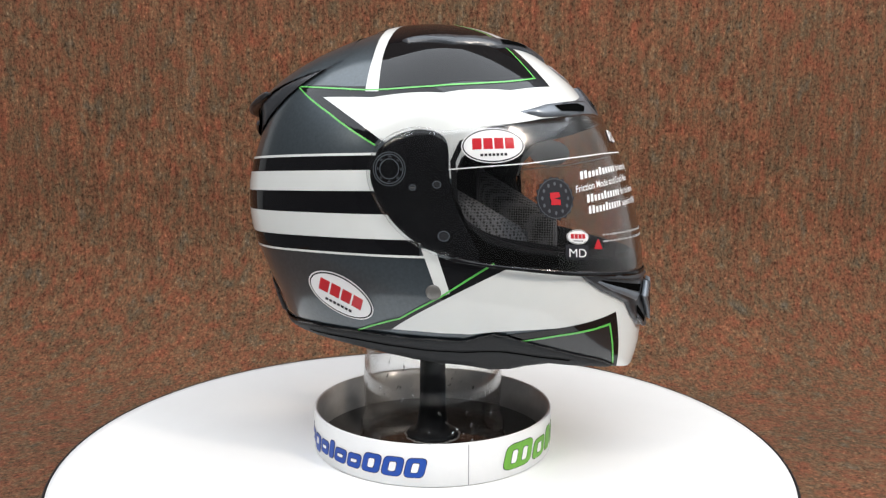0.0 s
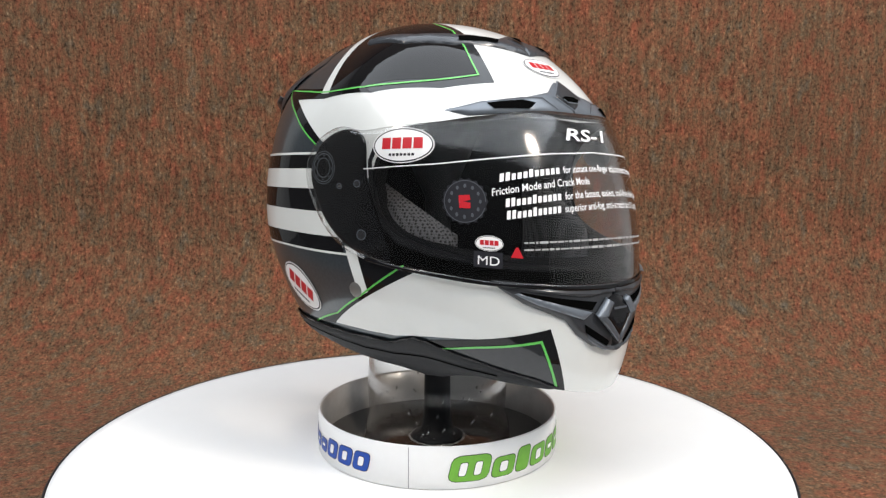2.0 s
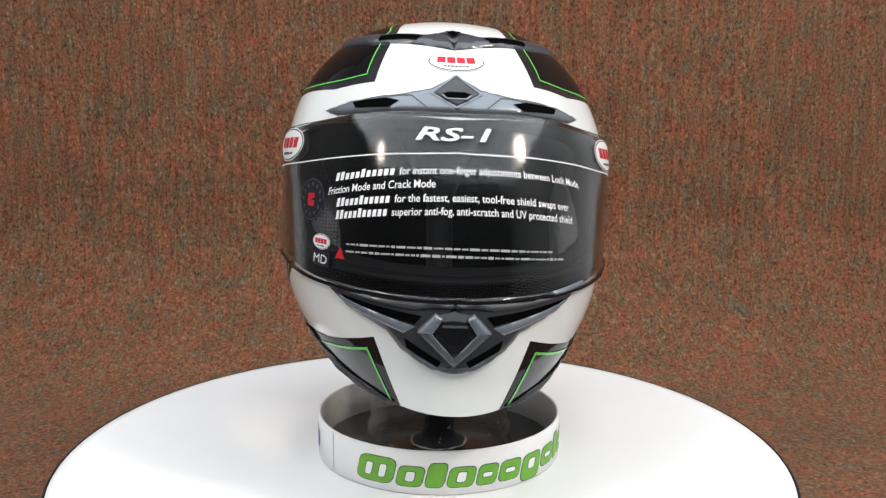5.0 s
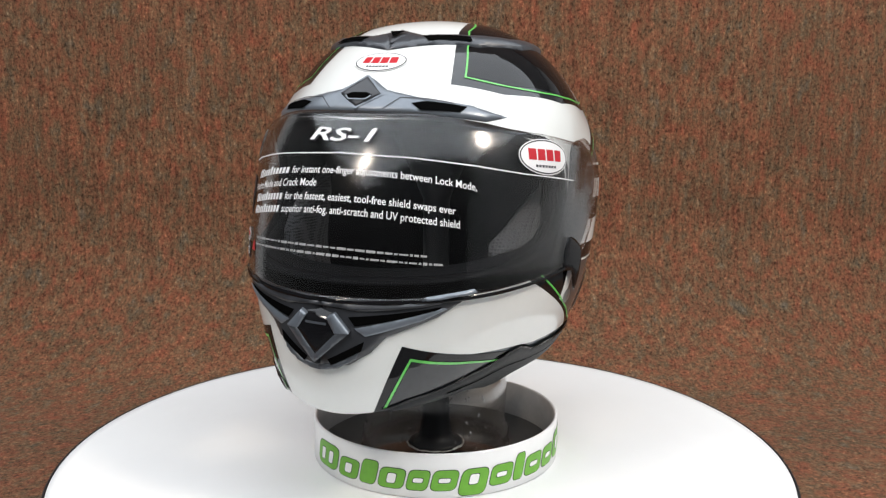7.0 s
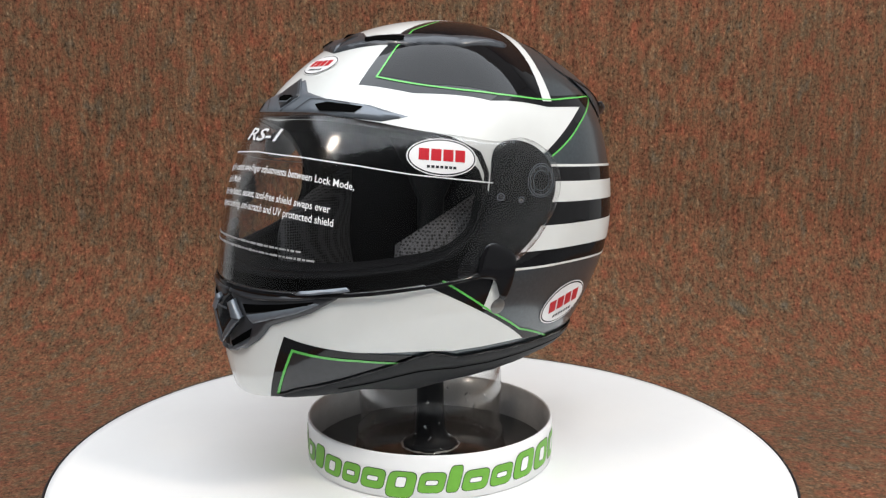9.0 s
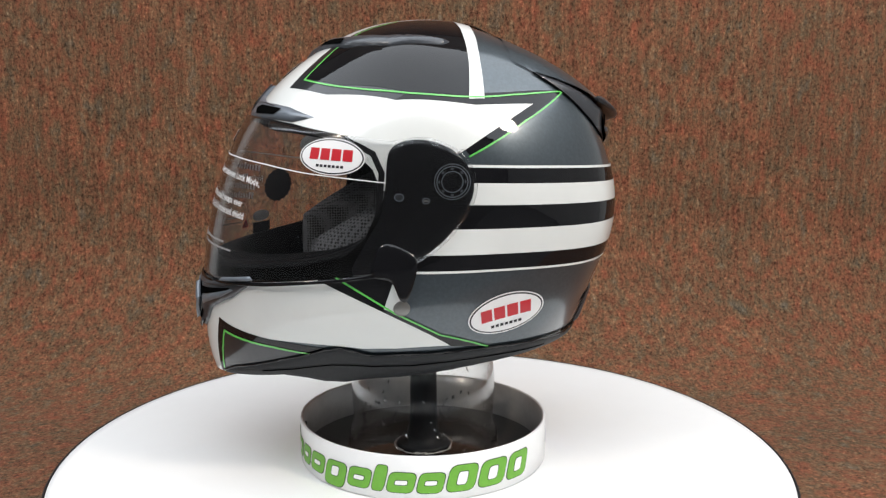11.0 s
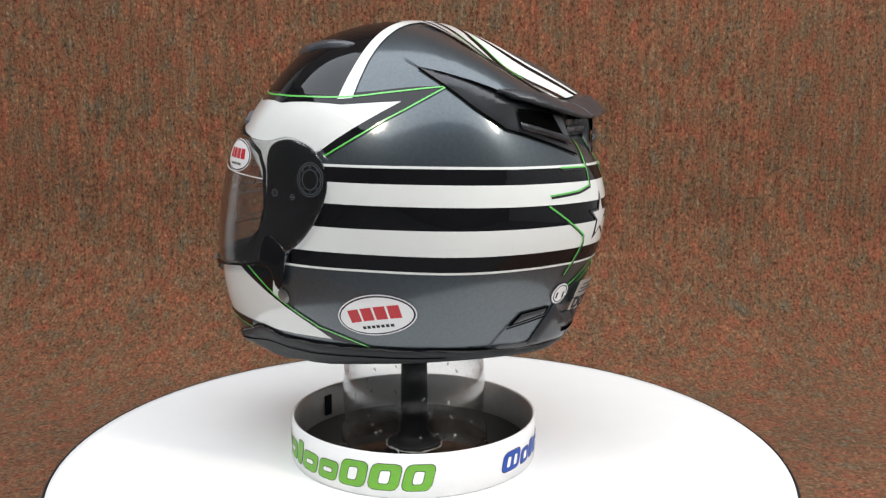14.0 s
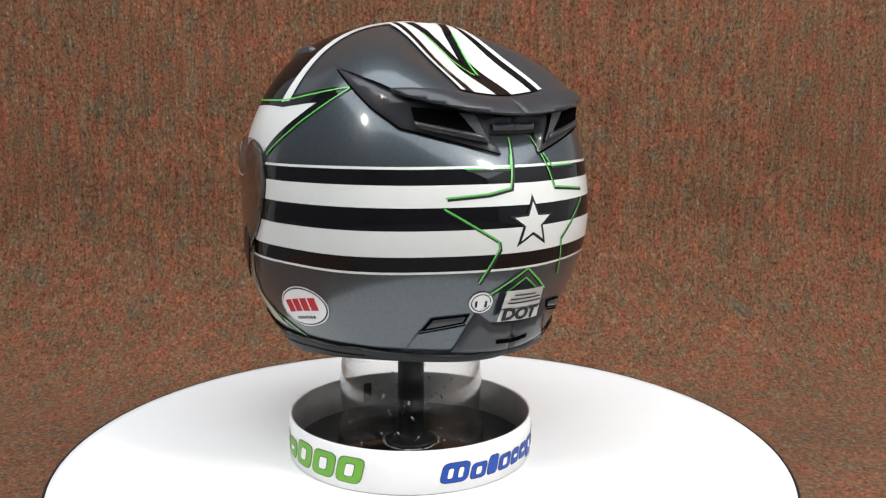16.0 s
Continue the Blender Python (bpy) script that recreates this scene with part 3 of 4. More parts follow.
# stripes round the back, by height in mm
for mirror in (False, True):
    def band(name, mat, a, lo, hi, lift):
        pts = [(a, lo[0]), (125, lo[0] * 0.6 + lo[1] * 0.4), (150, lo[0] * 0.2 + lo[1] * 0.8), (180, lo[1]), (180, hi[1]), (150, hi[0] * 0.2 + hi[1] * 0.8), (125, hi[0] * 0.6 + hi[1] * 0.4), (a, hi[0])]
        part(name, patch(pts, "az", lift=lift, mirror=mirror), mat, shell)
    band("black_band", BLACK, 82, (-42.0, -43.0), (30.5, 27.0), 0.0004)
    band("white_pinstripe", WHITE, 92, (29.8, 26.0), (31.6, 27.8), 0.0007)
    band("white_stripe", WHITE, 94, (4.2, 0.8), (19.2, 15.6), 0.0007)
    band("white_stripe", WHITE, 84, (-30.4, -32.0), (-12.5, -14.2), 0.0007)
    band("white_pinstripe", WHITE, 80, (-43.2, -44.2), (-41.5, -42.6), 0.0007)
# chin
both("chin_panel", WHITE, [(0, -18.5), (30, -18.5), (53.3, -19.0), (94.5, -41), (75, -41.2), (64, -40.5), (36.4, -33.7), (18.7, -28.1), (12, -40.3), (0, -40.2)], shell, "pearl white painted chin")
both("black_border", BLACK, [(53.3, -19.0), (59.2, -19.0), (75.3, -29.4), (90, -37), (108.5, -41.6), (94.5, -41.2)], shell, lift=0.0004)
both("black_panel", BLACK, [(59.2, -18.5), (78, -18.0), (75, -29.2)], shell, lift=0.0004)
both("white_strap", WHITE, [(81.5, -15.5), (76.5, -16.5), (72, -28), (75.6, -29.6)], shell, lift=0.0006)
line_both("green_line", GREEN, [(58.6, -18.6), (75.3, -29.4), (90, -37.1), (108.8, -41.6)], 0.52, lift=0.0008)
both("chin_border", BLACK, [(18.7, -28.1), (36.4, -33.7), (55, -39.8), (40, -40.8), (25, -40.9), (12.2, -40.3)], shell, lift=0.0005)
both("chin_field", CHARCOAL, [(21, -31.2), (36.2, -36), (48.8, -40.6), (30, -40.9), (14.8, -40.4)], shell, lift=0.0007)
line_both("green_line", GREEN, [(49, -40.6), (36.2, -35.7), (20.7, -30.9), (14.3, -40.3)], 0.52, lift=0.0009)
for sign in (1, -1):
    part("rivet", patch(oval(sign * 77.4, -28.1, 0.0058, 0.0058, 0, 24), lift=0.0006, pillow=0.0012, soft=0.8, step=1.0), STEEL, helmet, "round steel chin-strap rivet")

# lower trim and neck roll
trim_top = [(14, -39.9), (20, -39.3), (35, -39.6), (46, -39.5), (52, -38.9), (56.5, -38.9), (61, -40.8), (66, -42.8), (78, -43.2), (90, -43.1), (110, -41.6), (131, -39.5), (158, -38.8), (180, -36.2)]
trim_low = [(180, -38.6), (165, -40.2), (150, -41.8), (133, -43.6), (111, -47.2), (98, -49.5), (87, -51.2), (75, -52.3), (63, -52.2), (53, -52.0), (46, -49.8), (41, -46.8), (35, -44.0), (28, -42.6), (22, -41.4), (16, -40.6)]
both("lower_trim", RUBBER, trim_top + trim_low, None, "black rubber lower trim", lift=0.0012, pillow=0.0010, soft=0.7, step=1.5)
line_both("trim_bead", PLASTIC, trim_top, 0.55, helmet, lift=0.0016, pillow=0.0012, soft=0.3)
line_both("trim_groove", VOID, [(30, -41.2), (40, -42.8), (52, -44.0), (66, -46.6), (80, -47.0), (96, -45.8), (115, -43.6), (135, -41.4)], 0.35, helmet, lift=0.0026)

# rear deck with its painted stripes, and the exhaust frame below it
both("rear_deck", SLATE, [(180, 70), (150, 63), (128, 52), (123.2, 45), (128, 40), (139, 33.6), (149.5, 27), (165, 24.4), (180, 23.4)], helmet, "slate grey spoiler deck", chart="gn", centre=(155, 47), on_deck=True,
     lift=0.0003, step=0.05)
for mirror in (False, True):
    def ramp(name, mat, x0, x1, ya, yb, lift):
        part(name, patch([(x0, ya[0]), ((x0 + x1) / 2, (ya[0] + ya[1]) / 2), (x1, ya[1]), (x1, yb[1]), ((x0 + x1) / 2, (yb[0] + yb[1]) / 2), (x0, yb[0])], "xy", lift=lift, mirror=mirror, on_deck=True), mat, shell)
    ramp("black_band", BLACK, -36, -126, (-0.5, -0.5), (31, 30), 0.0016)
    ramp("white_pinstripe", WHITE, -36, -126, (29, 28), (32.5, 31.5), 0.0019)
    ramp("white_stripe", WHITE, -36, -126, (8, 6), (24, 22), 0.0019)
    part("black_chevron", patch([(-40, 19), (-40, 11), (-88, 0), (-105, 0)], "xy", lift=0.0022, mirror=mirror, on_deck=True), BLACK, shell)
    part("white_chevron", patch([(-40, 10), (-40, 0), (-82, 0)], "xy", lift=0.0021, mirror=mirror, on_deck=True), WHITE, shell)
    part("green_line", stroke([(-58, 13.4), (-100, 1.2)], 1.3, "xy", lift=0.0024, mirror=mirror, on_deck=True), GREEN, shell)


DECK_EDGE = ((123, 128, 139, 149.5, 165, 180), (45.4, 40.4, 33.8, 27.2, 24.6, 23.6))
FRAME_FOOT = ((123, 129.5, 135.4, 141.5, 149, 163, 170, 174, 180), (43.6, 37.8, 31.6, 25.3, 19.6, 15.8, 13.6, 17.6, 17.6))


def under(az, el):
    """The scoop's side: flush with the hull at its foot, with the deck at its top."""
    top, foot = np.interp(az, *DECK_EDGE), np.interp(az, *FRAME_FOOT)
    rise = 0.0175 * ease((az - 124) / 44) * np.clip((64 - top) / 38, 0, 1) ** 1.2
    return 0.70 * rise * ease((el - foot) / (top - foot)) - 0.0022 * ease((el - top + 1.8) / 1.8)


def lip_rise(az, el):
    return 0.0040 * ease((np.interp(az, *DECK_EDGE) + 4.5 - el) / 7.0) * ease((az - 138) / 26)


both("exhaust_frame", DARKGREY, [(123.2, 45.3), (123.4, 43.8), (129.5, 37.8), (135.4, 31.6), (141.5, 25.3), (149, 19.6), (163, 15.8), (174.3, 12.4), (172.5, 18), (180, 18), (180, 23.6), (165, 24.6), (149.5, 27.2), (139, 33.8),
     (128, 40.4)], helmet, "dark grey plastic exhaust vent frame", lift=0.0008, pillow=0.0014, soft=1.0, step=1.2, raise_by=under)
both("spoiler_lip", DARKGREY, [(147, 28.0), (150.5, 25.6), (157, 23.3), (165, 21.4), (173, 20.8), (180, 20.4), (180, 27.0), (168, 27.2), (157, 27.4)], helmet, "dark grey overhanging spoiler lip", lift=0.0022, solid=0.0040, step=1.5,
     on_deck=True, raise_by=lip_rise)
line_both("frame_seam", VOID, [(127.6, 39.5), (129.5, 37.6), (135.4, 31.4), (141.5, 25.1), (149, 19.4), (163, 15.6), (174, 12.3)], 0.5, helmet, lift=0.0012)
# Flat black patches paint the deep shade of the frame's openings.
both("opening_shade", VOID, [(151.8, 23.6), (168.0, 21.8), (171.6, 14.9), (153.2, 18.9)], helmet, lift=0.0042, raise_by=under, step=1.5)
both("vent_blade", DARKGREY, [(152.6, 20.6), (169.6, 17.0), (171.3, 14.9), (153.2, 18.9)], helmet, lift=0.0046, pillow=0.0025, soft=0.8, raise_by=under, step=0.8)
both("vent_fin", MIDGREY, [(163.5, 22.0), (167.8, 21.6), (171.2, 15.2), (169.4, 15.8)], helmet, lift=0.0046, raise_by=under, step=1.5)
both("opening_shade", VOID, [(172.8, 22.9), (180, 22.9), (180, 21.5), (173.2, 21.5)], helmet, lift=0.0042, raise_by=under, step=1.5)
both("vent_ledge", SILVER, [(173.2, 20.1), (180, 20.1), (180, 18.6), (173.4, 18.6)], helmet, lift=0.0038, pillow=0.0016, soft=0.7, raise_by=under, step=0.8)

# rear lower details
both("rear_vent", VOID, [(153, -32.2), (156, -28.1), (166.4, -26.6), (165.2, -29.2)], helmet, "black mesh exhaust grille", lift=0.0008)
both("grille_insert", DARKGREY, [(154.6, -31.2), (156.6, -28.5), (165.2, -27.2), (164.6, -28.7)], helmet, "dark grey grille insert", lift=0.0012, pillow=0.0008, soft=0.4, step=0.6)
line_both("grille_lip", VOID, [(152.6, -32.5), (165.4, -29.4)], 0.5, helmet, lift=0.0016)
line_both("panel_seam", DARKGREY, [(148.6, -38.6), (152.8, -32.4)], 0.3, shell, lift=0.0006)
both("rear_block", DARKGREY, [(162.2, -37.6), (168, -26), (172.6, -29.4), (180, -29.6), (180, -37)], helmet, "dark grey plastic rear block", lift=0.0008, pillow=0.003, soft=1.2, step=1.4)
# The slot's dark is painted on the block, with no hole cut.
both("rear_slot_shade", VOID, [(174.5, -33.0), (180, -33.2), (180, -34.4), (174.5, -34.2)], helmet, lift=0.0042)
sticker = part("approval_sticker", patch([(173.4, -28.0), (174.6, -19.8), (186.6, -20.2), (187.4, -28.6)], lift=0.0046), GREYSTICKER, helmet, "silver certification sticker with black letters")
part("letters", lettering("DOT", 174.4, -27.5, 0.0092, 12.0, 0.0050, 0.1, 0.055, -0.05), INK, sticker)
part("divider", stroke([(173.4, -24.6), (188, -25.2)], 0.25, lift=0.005), INK, sticker)
for i, (a, b) in enumerate(((177, 184), (176, 186), (175.5, 186.5))):
    part("small_bar", stroke([(a, -21.2 - i * 1.0), (b, -21.5 - i * 1.0)], 0.35, lift=0.005), INK, sticker)
seal = part("round_sticker", patch(oval(168.8, -23.4, 0.0085, 0.0085), lift=0.0009, step=1.5), LABEL, helmet, "round white inspection sticker")
part("sticker_ring", stroke(oval(168.8, -23.4, 0.0068, 0.0068)[:39], 0.25, lift=0.0012), INK, seal)
part("letters", lettering("11", 167.2, -24.6, 0.0052, 3.2, 0.0013, 0.0, 0.01), INK, seal)
# green star outline round a small white star
S_AZ, S_EL = 180.3, -4.0
star = [(S_AZ + 7.4 * (1 if i % 2 == 0 else 0.42) * math.sin(math.pi * i / 5), S_EL + 6.6 * (1 if i % 2 == 0 else 0.42) * math.cos(math.pi * i / 5)) for i in range(10)]
part("star_shadow", patch(star, lift=0.0008, step=2.0), BLACK, shell)
part("star_edge", patch([(S_AZ + (a - S_AZ) * 0.93, S_EL + (b - S_EL) * 0.93) for a, b in star], lift=0.00095, step=2.0), CHARCOAL, shell)
part("white_star", patch([(S_AZ + (a - S_AZ) * 0.74, S_EL + (b - S_EL) * 0.74) for a, b in star], lift=0.0011, step=2.0), WHITE, shell)
for line in ([(178.4, 17), (174.7, 4.3), (169, 3.2), (159, 2.6)], [(158.6, 0.2), (171.2, -7.6), (171.6, -9.4), (167.4, -18)], [(170.5, -21.4), (180.4, -15), (189.5, -22)],
             [(185.8, 17), (188.2, 4), (202, 2.8)], [(202, 0.2), (191, -8.6), (194.5, -19)], [(176.8, 12.4), (175.6, 8.9), (164, 9.2)], [(187.6, 12.4), (189, 9), (199, 9.2)],
             [(175, -21), (180.4, -17.4), (186, -21.5)]):
    part("green_line", stroke(line, 0.4, lift=0.0010), GREEN, shell)
    part("line_shadow", stroke([(a + 0.4, b - 0.5) for a, b in line], 0.6, lift=0.0008), INK, shell)

# brow vent
both("brow_vent", SILVER, [(0, 38.8), (3, 37.4), (8.5, 33.6), (20.7, 30.6), (36, 29.4), (48, 26.6), (40, 24.6), (20, 25.3), (0, 25.8)], helmet, "grey plastic brow vent", lift=0.0004, pillow=0.0024, soft=1.0, step=1.0)
# No holes in the vent: black patches paint the shade inside.
both("opening_shade", VOID, [(17.5, 28.3), (22, 29.1), (34.2, 28.2), (32, 26.2), (20.5, 26.1)], helmet, lift=0.0033, step=1.5)
diamond = part("vent_slider", patch([(0, 38.2), (7.8, 31.4), (0, 27.0), (-7.8, 31.4)], lift=0.0026, pillow=0.0014, soft=0.6, step=0.7), DARKGREY, helmet, "dark diamond vent slider with a grey rim")
part("slider_edge", stroke([(0, 38.2), (7.8, 31.4), (0, 27.0), (-7.8, 31.4), (0, 38.2)], 0.8, lift=0.0032), SILVER, diamond)
line_both("panel_groove", DARKGREY, [(9, 26.6), (14, 30.2), (22, 29.9), (30, 28.9)], 0.28, helmet, lift=0.0031)
part("slot_mark", patch([(-4.6, 30.9), (-2.4, 31.7), (2.4, 31.7), (4.6, 30.9), (3.4, 29.5), (-3.4, 29.5)], lift=0.0043, step=0.8), VOID, diamond)
part("slot_lip", stroke([(-4.4, 30.5), (-3.0, 29.3), (3.0, 29.3), (4.4, 30.5)], 0.4, lift=0.0048), SILVER, diamond)
# crown vent
both("crown_vent", CROWNGREY, [(0, 65), (8, 62.6), (17, 60), (42, 59), (66, 57.2), (95, 55.8), (99, 54.6), (95, 53.2), (70, 52), (45, 53), (20, 54), (8, 53), (0, 51.8)], helmet, "grey plastic crown vent",
     chart="gn", centre=(35, 57), lift=0.0004, pillow=0.0028, soft=0.025, step=0.025)
# Shade inside the crown openings, painted flat on the vent.
both("opening_shade", VOID, [(17, 57.8), (42, 56.6), (42, 54.2), (20, 55.2)], helmet, chart="gn", centre=(30, 56), lift=0.0036)
crown = part("vent_slider", patch([(0, 64), (9.6, 59.7), (0, 54.8), (-9.6, 59.7)], chart="gn", centre=(0, 60), lift=0.0025, pillow=0.001, soft=0.02, step=0.02), DARKGREY, helmet, "dark diamond crown vent slider")
part("slot_mark", patch([(-5, 60.6), (5, 60.6), (0, 57)], chart="gn", centre=(0, 60), lift=0.005), VOID, crown)

# chin vent
both("chin_vent", DARKGREY, [(0, -19.0), (34.5, -18.7), (32, -20.6), (26, -23.3), (15.4, -26.0), (12, -28.8), (7.2, -30.9), (0, -31.8)], helmet, "dark grey plastic chin vent", lift=0.0005, pillow=0.004, soft=1.6, step=1.2)
# Black patches give the chin openings their inner shade.
both("opening_shade", VOID, [(7, -21.8), (27.5, -20.2), (26.5, -21.0), (8.6, -23.4)], helmet, lift=0.0051, step=2.0)
both("vent_blade", SILVER, [(8.4, -23.8), (20, -21.9), (28.0, -20.5), (28.8, -20.8), (23.4, -22.6), (11, -25.2)], helmet, lift=0.0050, pillow=0.0010, soft=0.6, step=0.8)
both("vent_blade", DARKGREY, [(0, -19.4), (28.5, -19.1), (27, -19.9), (9, -20.9), (5, -20.4), (0, -20.3)], helmet, lift=0.0042, pillow=0.002, soft=0.4, step=0.8)
both("opening_shade", VOID, [(2.6, -29.4), (10.8, -26.0), (10.2, -27.7), (3.4, -30.3)], helmet, lift=0.0052, step=2.0)
both("vent_blade", MIDGREY, [(0, -30.7), (3.6, -30.3), (9.8, -27.9), (9.0, -29.3), (4.8, -31.0), (0, -31.5)], helmet, lift=0.004, pillow=0.002, soft=0.4, step=0.8)
chin = part("chin_slider", patch([(0, -20.8), (3.8, -21.4), (7.6, -24.1), (0, -29.4), (-7.6, -24.1), (-3.8, -21.4)], lift=0.004, pillow=0.0050, soft=1.6, step=0.8), PLASTIC, helmet, "black diamond chin vent slider")
for sgn in (1, -1):
    part("slider_edge", patch([(sgn * 7.8, -24.1), (sgn * 0.0, -29.5), (sgn * 0.0, -28.2), (sgn * 5.0, -24.1)], lift=0.0090, solid=0.005, step=1.5), MIDGREY, chin)
    part("slider_edge", patch([(sgn * 7.8, -24.1), (sgn * 4.6, -24.1), (sgn * 2.6, -21.6), (sgn * 4.2, -20.9)], lift=0.0097, solid=0.004, step=1.5), SILVER, chin)
part("slot_mark", stroke([(-2.6, -22.7), (2.6, -22.7)], 0.45, lift=0.0094), MIDGREY, chin)

# side plates and visor
both("pivot_plate", PLASTIC, rounded([(73.4, 16.5), (77, 20.0), (83.5, 20.9), (90.5, 19.2), (96.2, 14.8), (98.8, 7.6), (96.6, 0.2), (90.5, -8.4), (82, -14.6), (72.6, -17.7), (63, -18.0), (66.5, -10), (70.8, -2), (72.6, 7)]), helmet,
     "black plastic visor pivot plate", lift=0.0006, pillow=0.0012, soft=1.5, step=2.0)
part("visor_lever", patch(rounded([(72, -9.6), (79.5, -11.6), (82, -15.5), (79.4, -24.4), (77, -24.6), (74.5, -19.8), (69, -17.6)], 6), lift=0.0043, pillow=0.0012, soft=1.0, step=0.8), PLASTIC, helmet, "black visor release lever")
both("pivot_ring", PLASTIC, oval(92.2, 8.7, 0.0124, 0.0124, 0, 40), helmet, "round pivot hub", lift=0.0012, pillow=0.0006, soft=0.8, step=1.2)
for sgn in (1, -1):
    # The hub's ring edges, their highlight painted as silver lines.
    for rad, w in ((0.0118, 0.24), (0.0102, 0.30), (0.0070, 0.26)):
        ringline = oval(sgn * 92.2, 8.7, rad, rad, 0, 40)
        part("pivot_glint", stroke(ringline + ringline[:1], w, lift=0.0020), SILVER, helmet)
    for i in range(8):
        tooth = oval(sgn * 92.2, 8.7, 0.0087, 0.0087, 0, 8)[i]
        part("pivot_tooth", patch(oval(tooth[0], tooth[1], 0.0011, 0.0007, 45 * i + 90, 10), lift=0.0019), MIDGREY, helmet)
for az, el, r in ((76.6, 4.1, 0.0036), (84.5, 3.1, 0.0028), (74.2, -11.6, 0.0050)):
    both("screw", STEEL if r < 0.003 else DARKGREY, oval(az, el, r, r * 0.8, 0, 20), helmet, "small round screw", lift=0.0012, pillow=0.0008, soft=0.6, step=1.0)
    for sgn in (1, -1):
        ringline = oval(sgn * az, el, r * 0.8, r * 0.66, 0, 24)
        part("screw_rim", stroke(ringline + ringline[:1], 0.3, lift=0.0021), SILVER, helmet)
both("port_surround", VOID, [(0, -16.4), (30, -16.0), (50, -15.2), (61, -13.2), (66.8, -8.5), (70.2, -1), (72.6, 5), (72.2, -5), (67, -12), (63, -18.8), (40, -19.2), (0, -19.2)], helmet, "black rubber port surround", lift=0.0007)
for sgn in (1, -1):
    part("gasket", stroke([(sgn * a, e) for a, e in [(0, -16.9), (30, -16.6), (50, -15.6), (62, -13.4), (67.5, -8.5), (70.6, -1), (71.6, 11), (69, 16.4), (60, 20.4), (40, 23.4), (20, 24.8), (0, 25.2)]], 1.7, lift=0.0004), FOAM, helmet,
         "black rubber eye-port gasket")
half = [(0, 25.7), (20, 25.2), (38, 23.3), (61, 20.9), (74, 19.7), (83, 21.2), (90.5, 19.5), (96.6, 15.0), (99.2, 7.6), (97.0, 0.2), (90.6, -8.7), (82, -14.9), (72.4, -18.0), (60, -18.9), (40, -19.2), (20, -19.1), (0, -19.2)]
outline = rounded(half + [(-a, e) for a, e in reversed(half[1:-1])], 3)
visor = part("visor", patch(outline, lift=0.0042, solid=0.0020, step=3.0), VISOR, helmet, "clear polycarbonate visor with protective film")
part("visor_lip", stroke([(-72, -17.9), (-60, -18.8), (-40, -19.1), (-20, -19.0), (0, -19.1), (20, -19.0), (40, -19.1), (60, -18.8), (72, -17.9)], 0.9, lift=0.0048, pillow=0.0015, soft=0.5), PLASTIC, helmet, "black lower lip of the visor")
part("lift_tab", patch([(22.5, -18.9), (36, -18.1), (35, -17.2), (24, -18.0)], lift=0.005, pillow=0.0035, soft=0.5, step=0.8), SILVER, visor, "small clear lift tab")
part("film_edge", stroke([(-73, 8.5), (-50, 9.9), (-36, 11.3), (-20, 12.6), (0, 13.6), (20, 12.8), (36, 11.5), (50, 9.9), (73, 8.2)], 0.32, lift=0.0046), PRINT, visor, "white edge line of the film")
badge(visor, 57.8, 14.7, 0.0226, 0.0122, -2, 0.0050)
badge(visor, -59.6, 15.1, 0.0226, 0.0122, 1, 0.0050)
badge(shell, 0.6, 45.6, 0.0205, 0.0115, 0, 0.0008)
badge(shell, 112.2, -30.8, 0.0300, 0.0158, 15.5)
badge(shell, -112.3, -30.6, 0.0300, 0.0158, -27)
# printed film on the visor
part("letters", lettering("RS-1", -10.6, 16.6, 0.0094, 20.4, 0.0048, 0.25, 0.03), INK, visor)
part("letters", lettering("RS-1", -11.0, 16.8, 0.0094, 20.4, 0.0051, 0.25, 0.02), PRINT, visor)
ROWS = ((-32.4, -14.2, 35.6, 8.25, "for instant one-finger adjustments between Lock Mode,"), (None, -34.4, -5.2, 5.0, "Friction Mode and Crack Mode"),
        (-31.0, -14.8, 30.2, 1.65, "for the fastest, easiest, tool-free shield swaps ever"), (-30.8, -15.2, 31.2, -1.4, "superior anti-fog, anti-scratch and UV protected shield"))
BOW = 0.0026


def on_row(az, el, bow=BOW, tilt=0.008):
    return az, el - bow * az * az + tilt * az


for start, a, b, el, words in ROWS:
    part("letters", lettering(words, a, el + 0.008 * a, 0.0050, b - a, 0.0047, 0.0, 0.012, 0.008, BOW), PRINT, visor)
    if start is not None:
        n = 11
        w = (a - 0.9 - start) / n
        for i in range(n):
            top = el + (2.1 if i in (0, 1, 5) else 1.6)
            x = start + i * w
            part("word_bar", patch([on_row(x, el), on_row(x + 0.7 * w, el), on_row(x + 0.8 * w, top), on_row(x + 0.1 * w, top)], lift=0.0047), PRINT, visor)
random.seed(4)
for el, stop in ((-8.7, 22.5), (-10.3, 26.5)):
    a = -26.6
    while a < stop:
        w = random.uniform(0.5, 2.4)
        part("word_bar", stroke([on_row(a, el, 0.0014, -0.01), on_row(a + w, el, 0.0014, -0.01)], random.uniform(0.34, 0.58), lift=0.0047), FAINT, visor)
        a += w + 0.35
part("red_mark", patch([(-29.9, -12.9), (-26.8, -12.9), (-28.1, -10.5), (-28.6, -10.5)], lift=0.0047), RED, visor)
size = part("size_label", patch([(-38.9, -15.6), (-31.8, -15.6), (-31.8, -11.9), (-38.9, -11.9)], lift=0.0047), INK, visor, "black size label with white letters")
part("letters", lettering("MD", -37.9, -14.9, 0.0058, 5.3, 0.0051), PRINT, size)
badge(visor, -35.2, -9.9, 0.0092, 0.0050, 0, 0.0052)
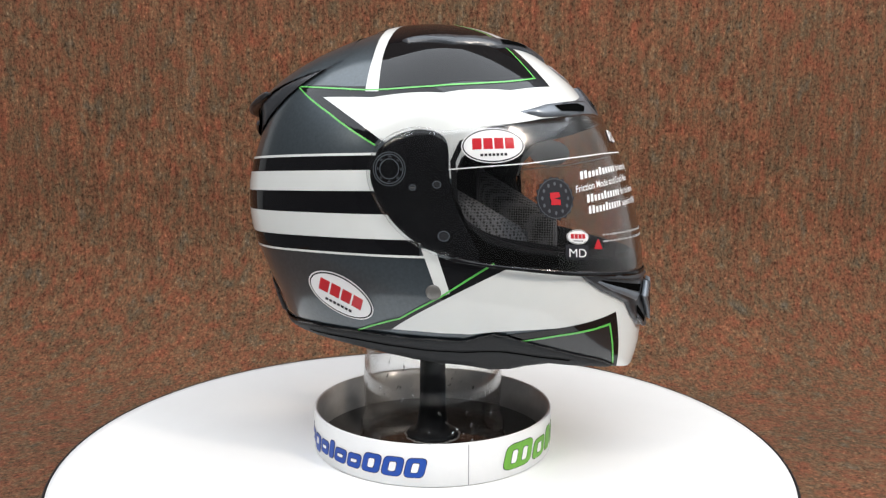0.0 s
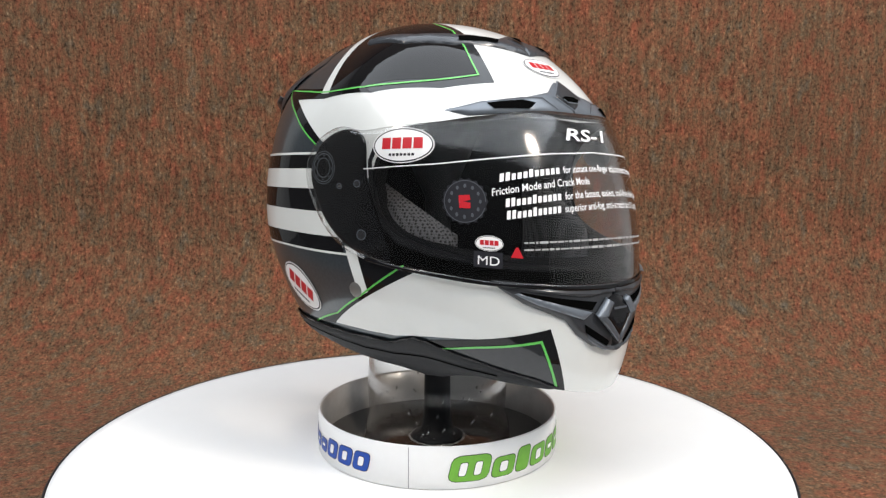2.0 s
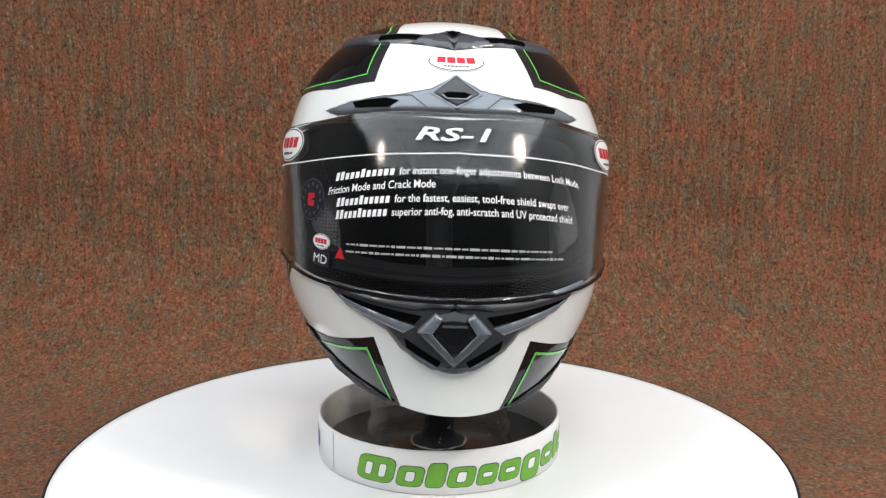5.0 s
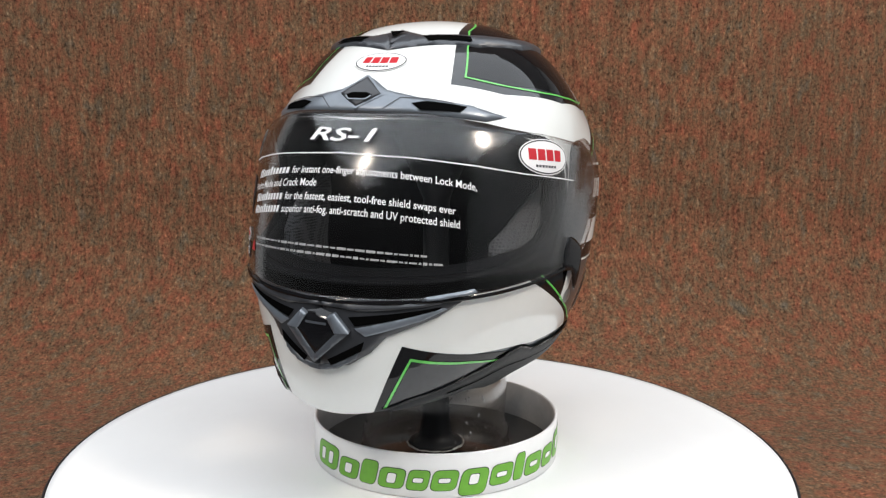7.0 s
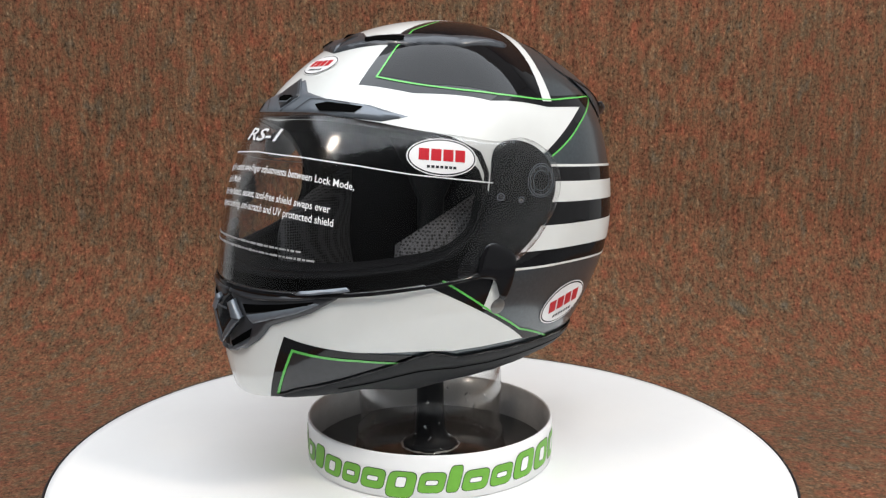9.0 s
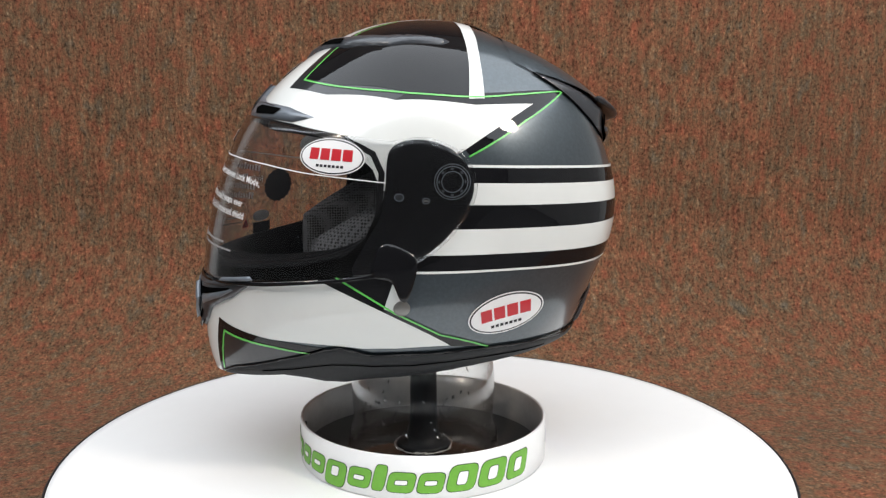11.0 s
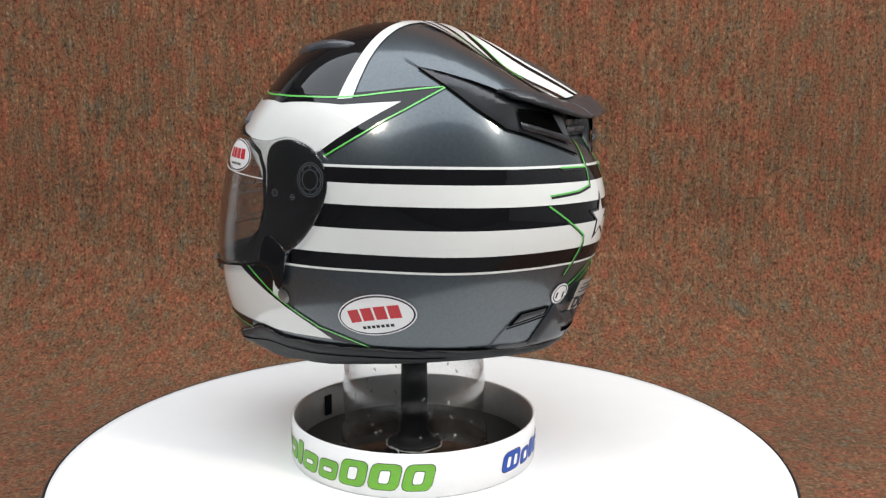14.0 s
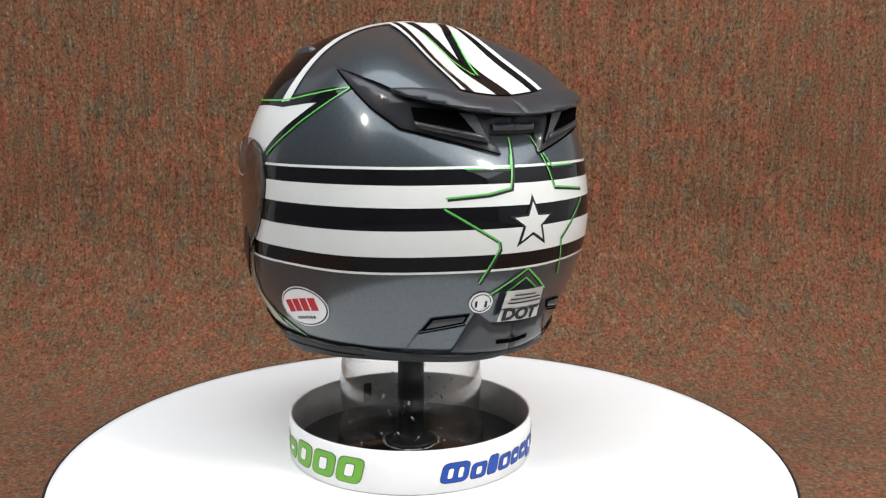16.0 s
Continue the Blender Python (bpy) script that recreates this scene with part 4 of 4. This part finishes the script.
gear = [(-41.4 + (6.2 if i % 2 else 5.5) * math.sin(math.pi * i / 18), 0.2 + (6.2 if i % 2 else 5.5) * math.cos(math.pi * i / 18)) for i in range(36)]
disc = part("round_decal", patch(gear, lift=0.0047), INK, visor, "black toothed round decal with a red centre")
part("decal_ring", stroke(oval(-41.4, 0.2, 0.0136, 0.0136)[:39], 0.22, lift=0.005), MIDGREY, disc)
for i in range(12):
    a = 2 * math.pi * i / 12
    part("decal_block", patch(oval(-41.4 + 4.0 * math.sin(a), 0.2 + 4.0 * math.cos(a), 0.0010, 0.0014, 0, 8), lift=0.005), MIDGREY, disc)
part("decal_mark", patch([(-42.8, -1.6), (-39.9, -1.6), (-39.9, -0.2), (-41.8, 0.1), (-39.9, 0.6), (-40.2, 1.9), (-43.0, 1.7), (-43.0, 0.2), (-41.0, -0.5), (-42.8, -0.8)], lift=0.0051), RED, disc)


# cheek pads inside the eye port
def pad(sign):
    """A thick pad with rounded edges that rises towards the ear."""
    n, k = 16, 12
    verts, faces = [], []
    for inner in (0, 1):
        for i in range(n):
            for j in range(k):
                u, v = i / (n - 1), j / (k - 1)
                az, el = sign * (43 + 44 * u), -44 + (32 + 25 * u) * v
                d = ways([az], [el])
                full = (math.sin(math.pi * u) * math.sin(math.pi * v)) ** 0.35
                deep = 0.028 + (0.014 if inner else -0.013) * full
                verts.append(tuple((d * (hull(d) - deep)[:, None])[0]))
    for i in range(n - 1):
        for j in range(k - 1):
            q = (i * k + j, i * k + j + 1, (i + 1) * k + j + 1, (i + 1) * k + j)
            faces += [q, tuple(x + n * k for x in reversed(q))]
    bm = mesh_of(verts, faces)
    bmesh.ops.remove_doubles(bm, verts=bm.verts, dist=1e-6)
    return bm


for sign in (1, -1):
    part("cheek_pad", pad(sign), MESH, helmet, "black mesh fabric cheek pad")


# ---- what turns ----
def motions():
    turning(turntable, 0, 0, 0)
    turning(stand, 0.00682, 0.01083, 0.0003)
    turning(glass, 0.00682, 0.01083, 0.0003)
    turning(helmet, 0.0167, 0.0092, 0.22458, -1.7, -15.615)


motions()
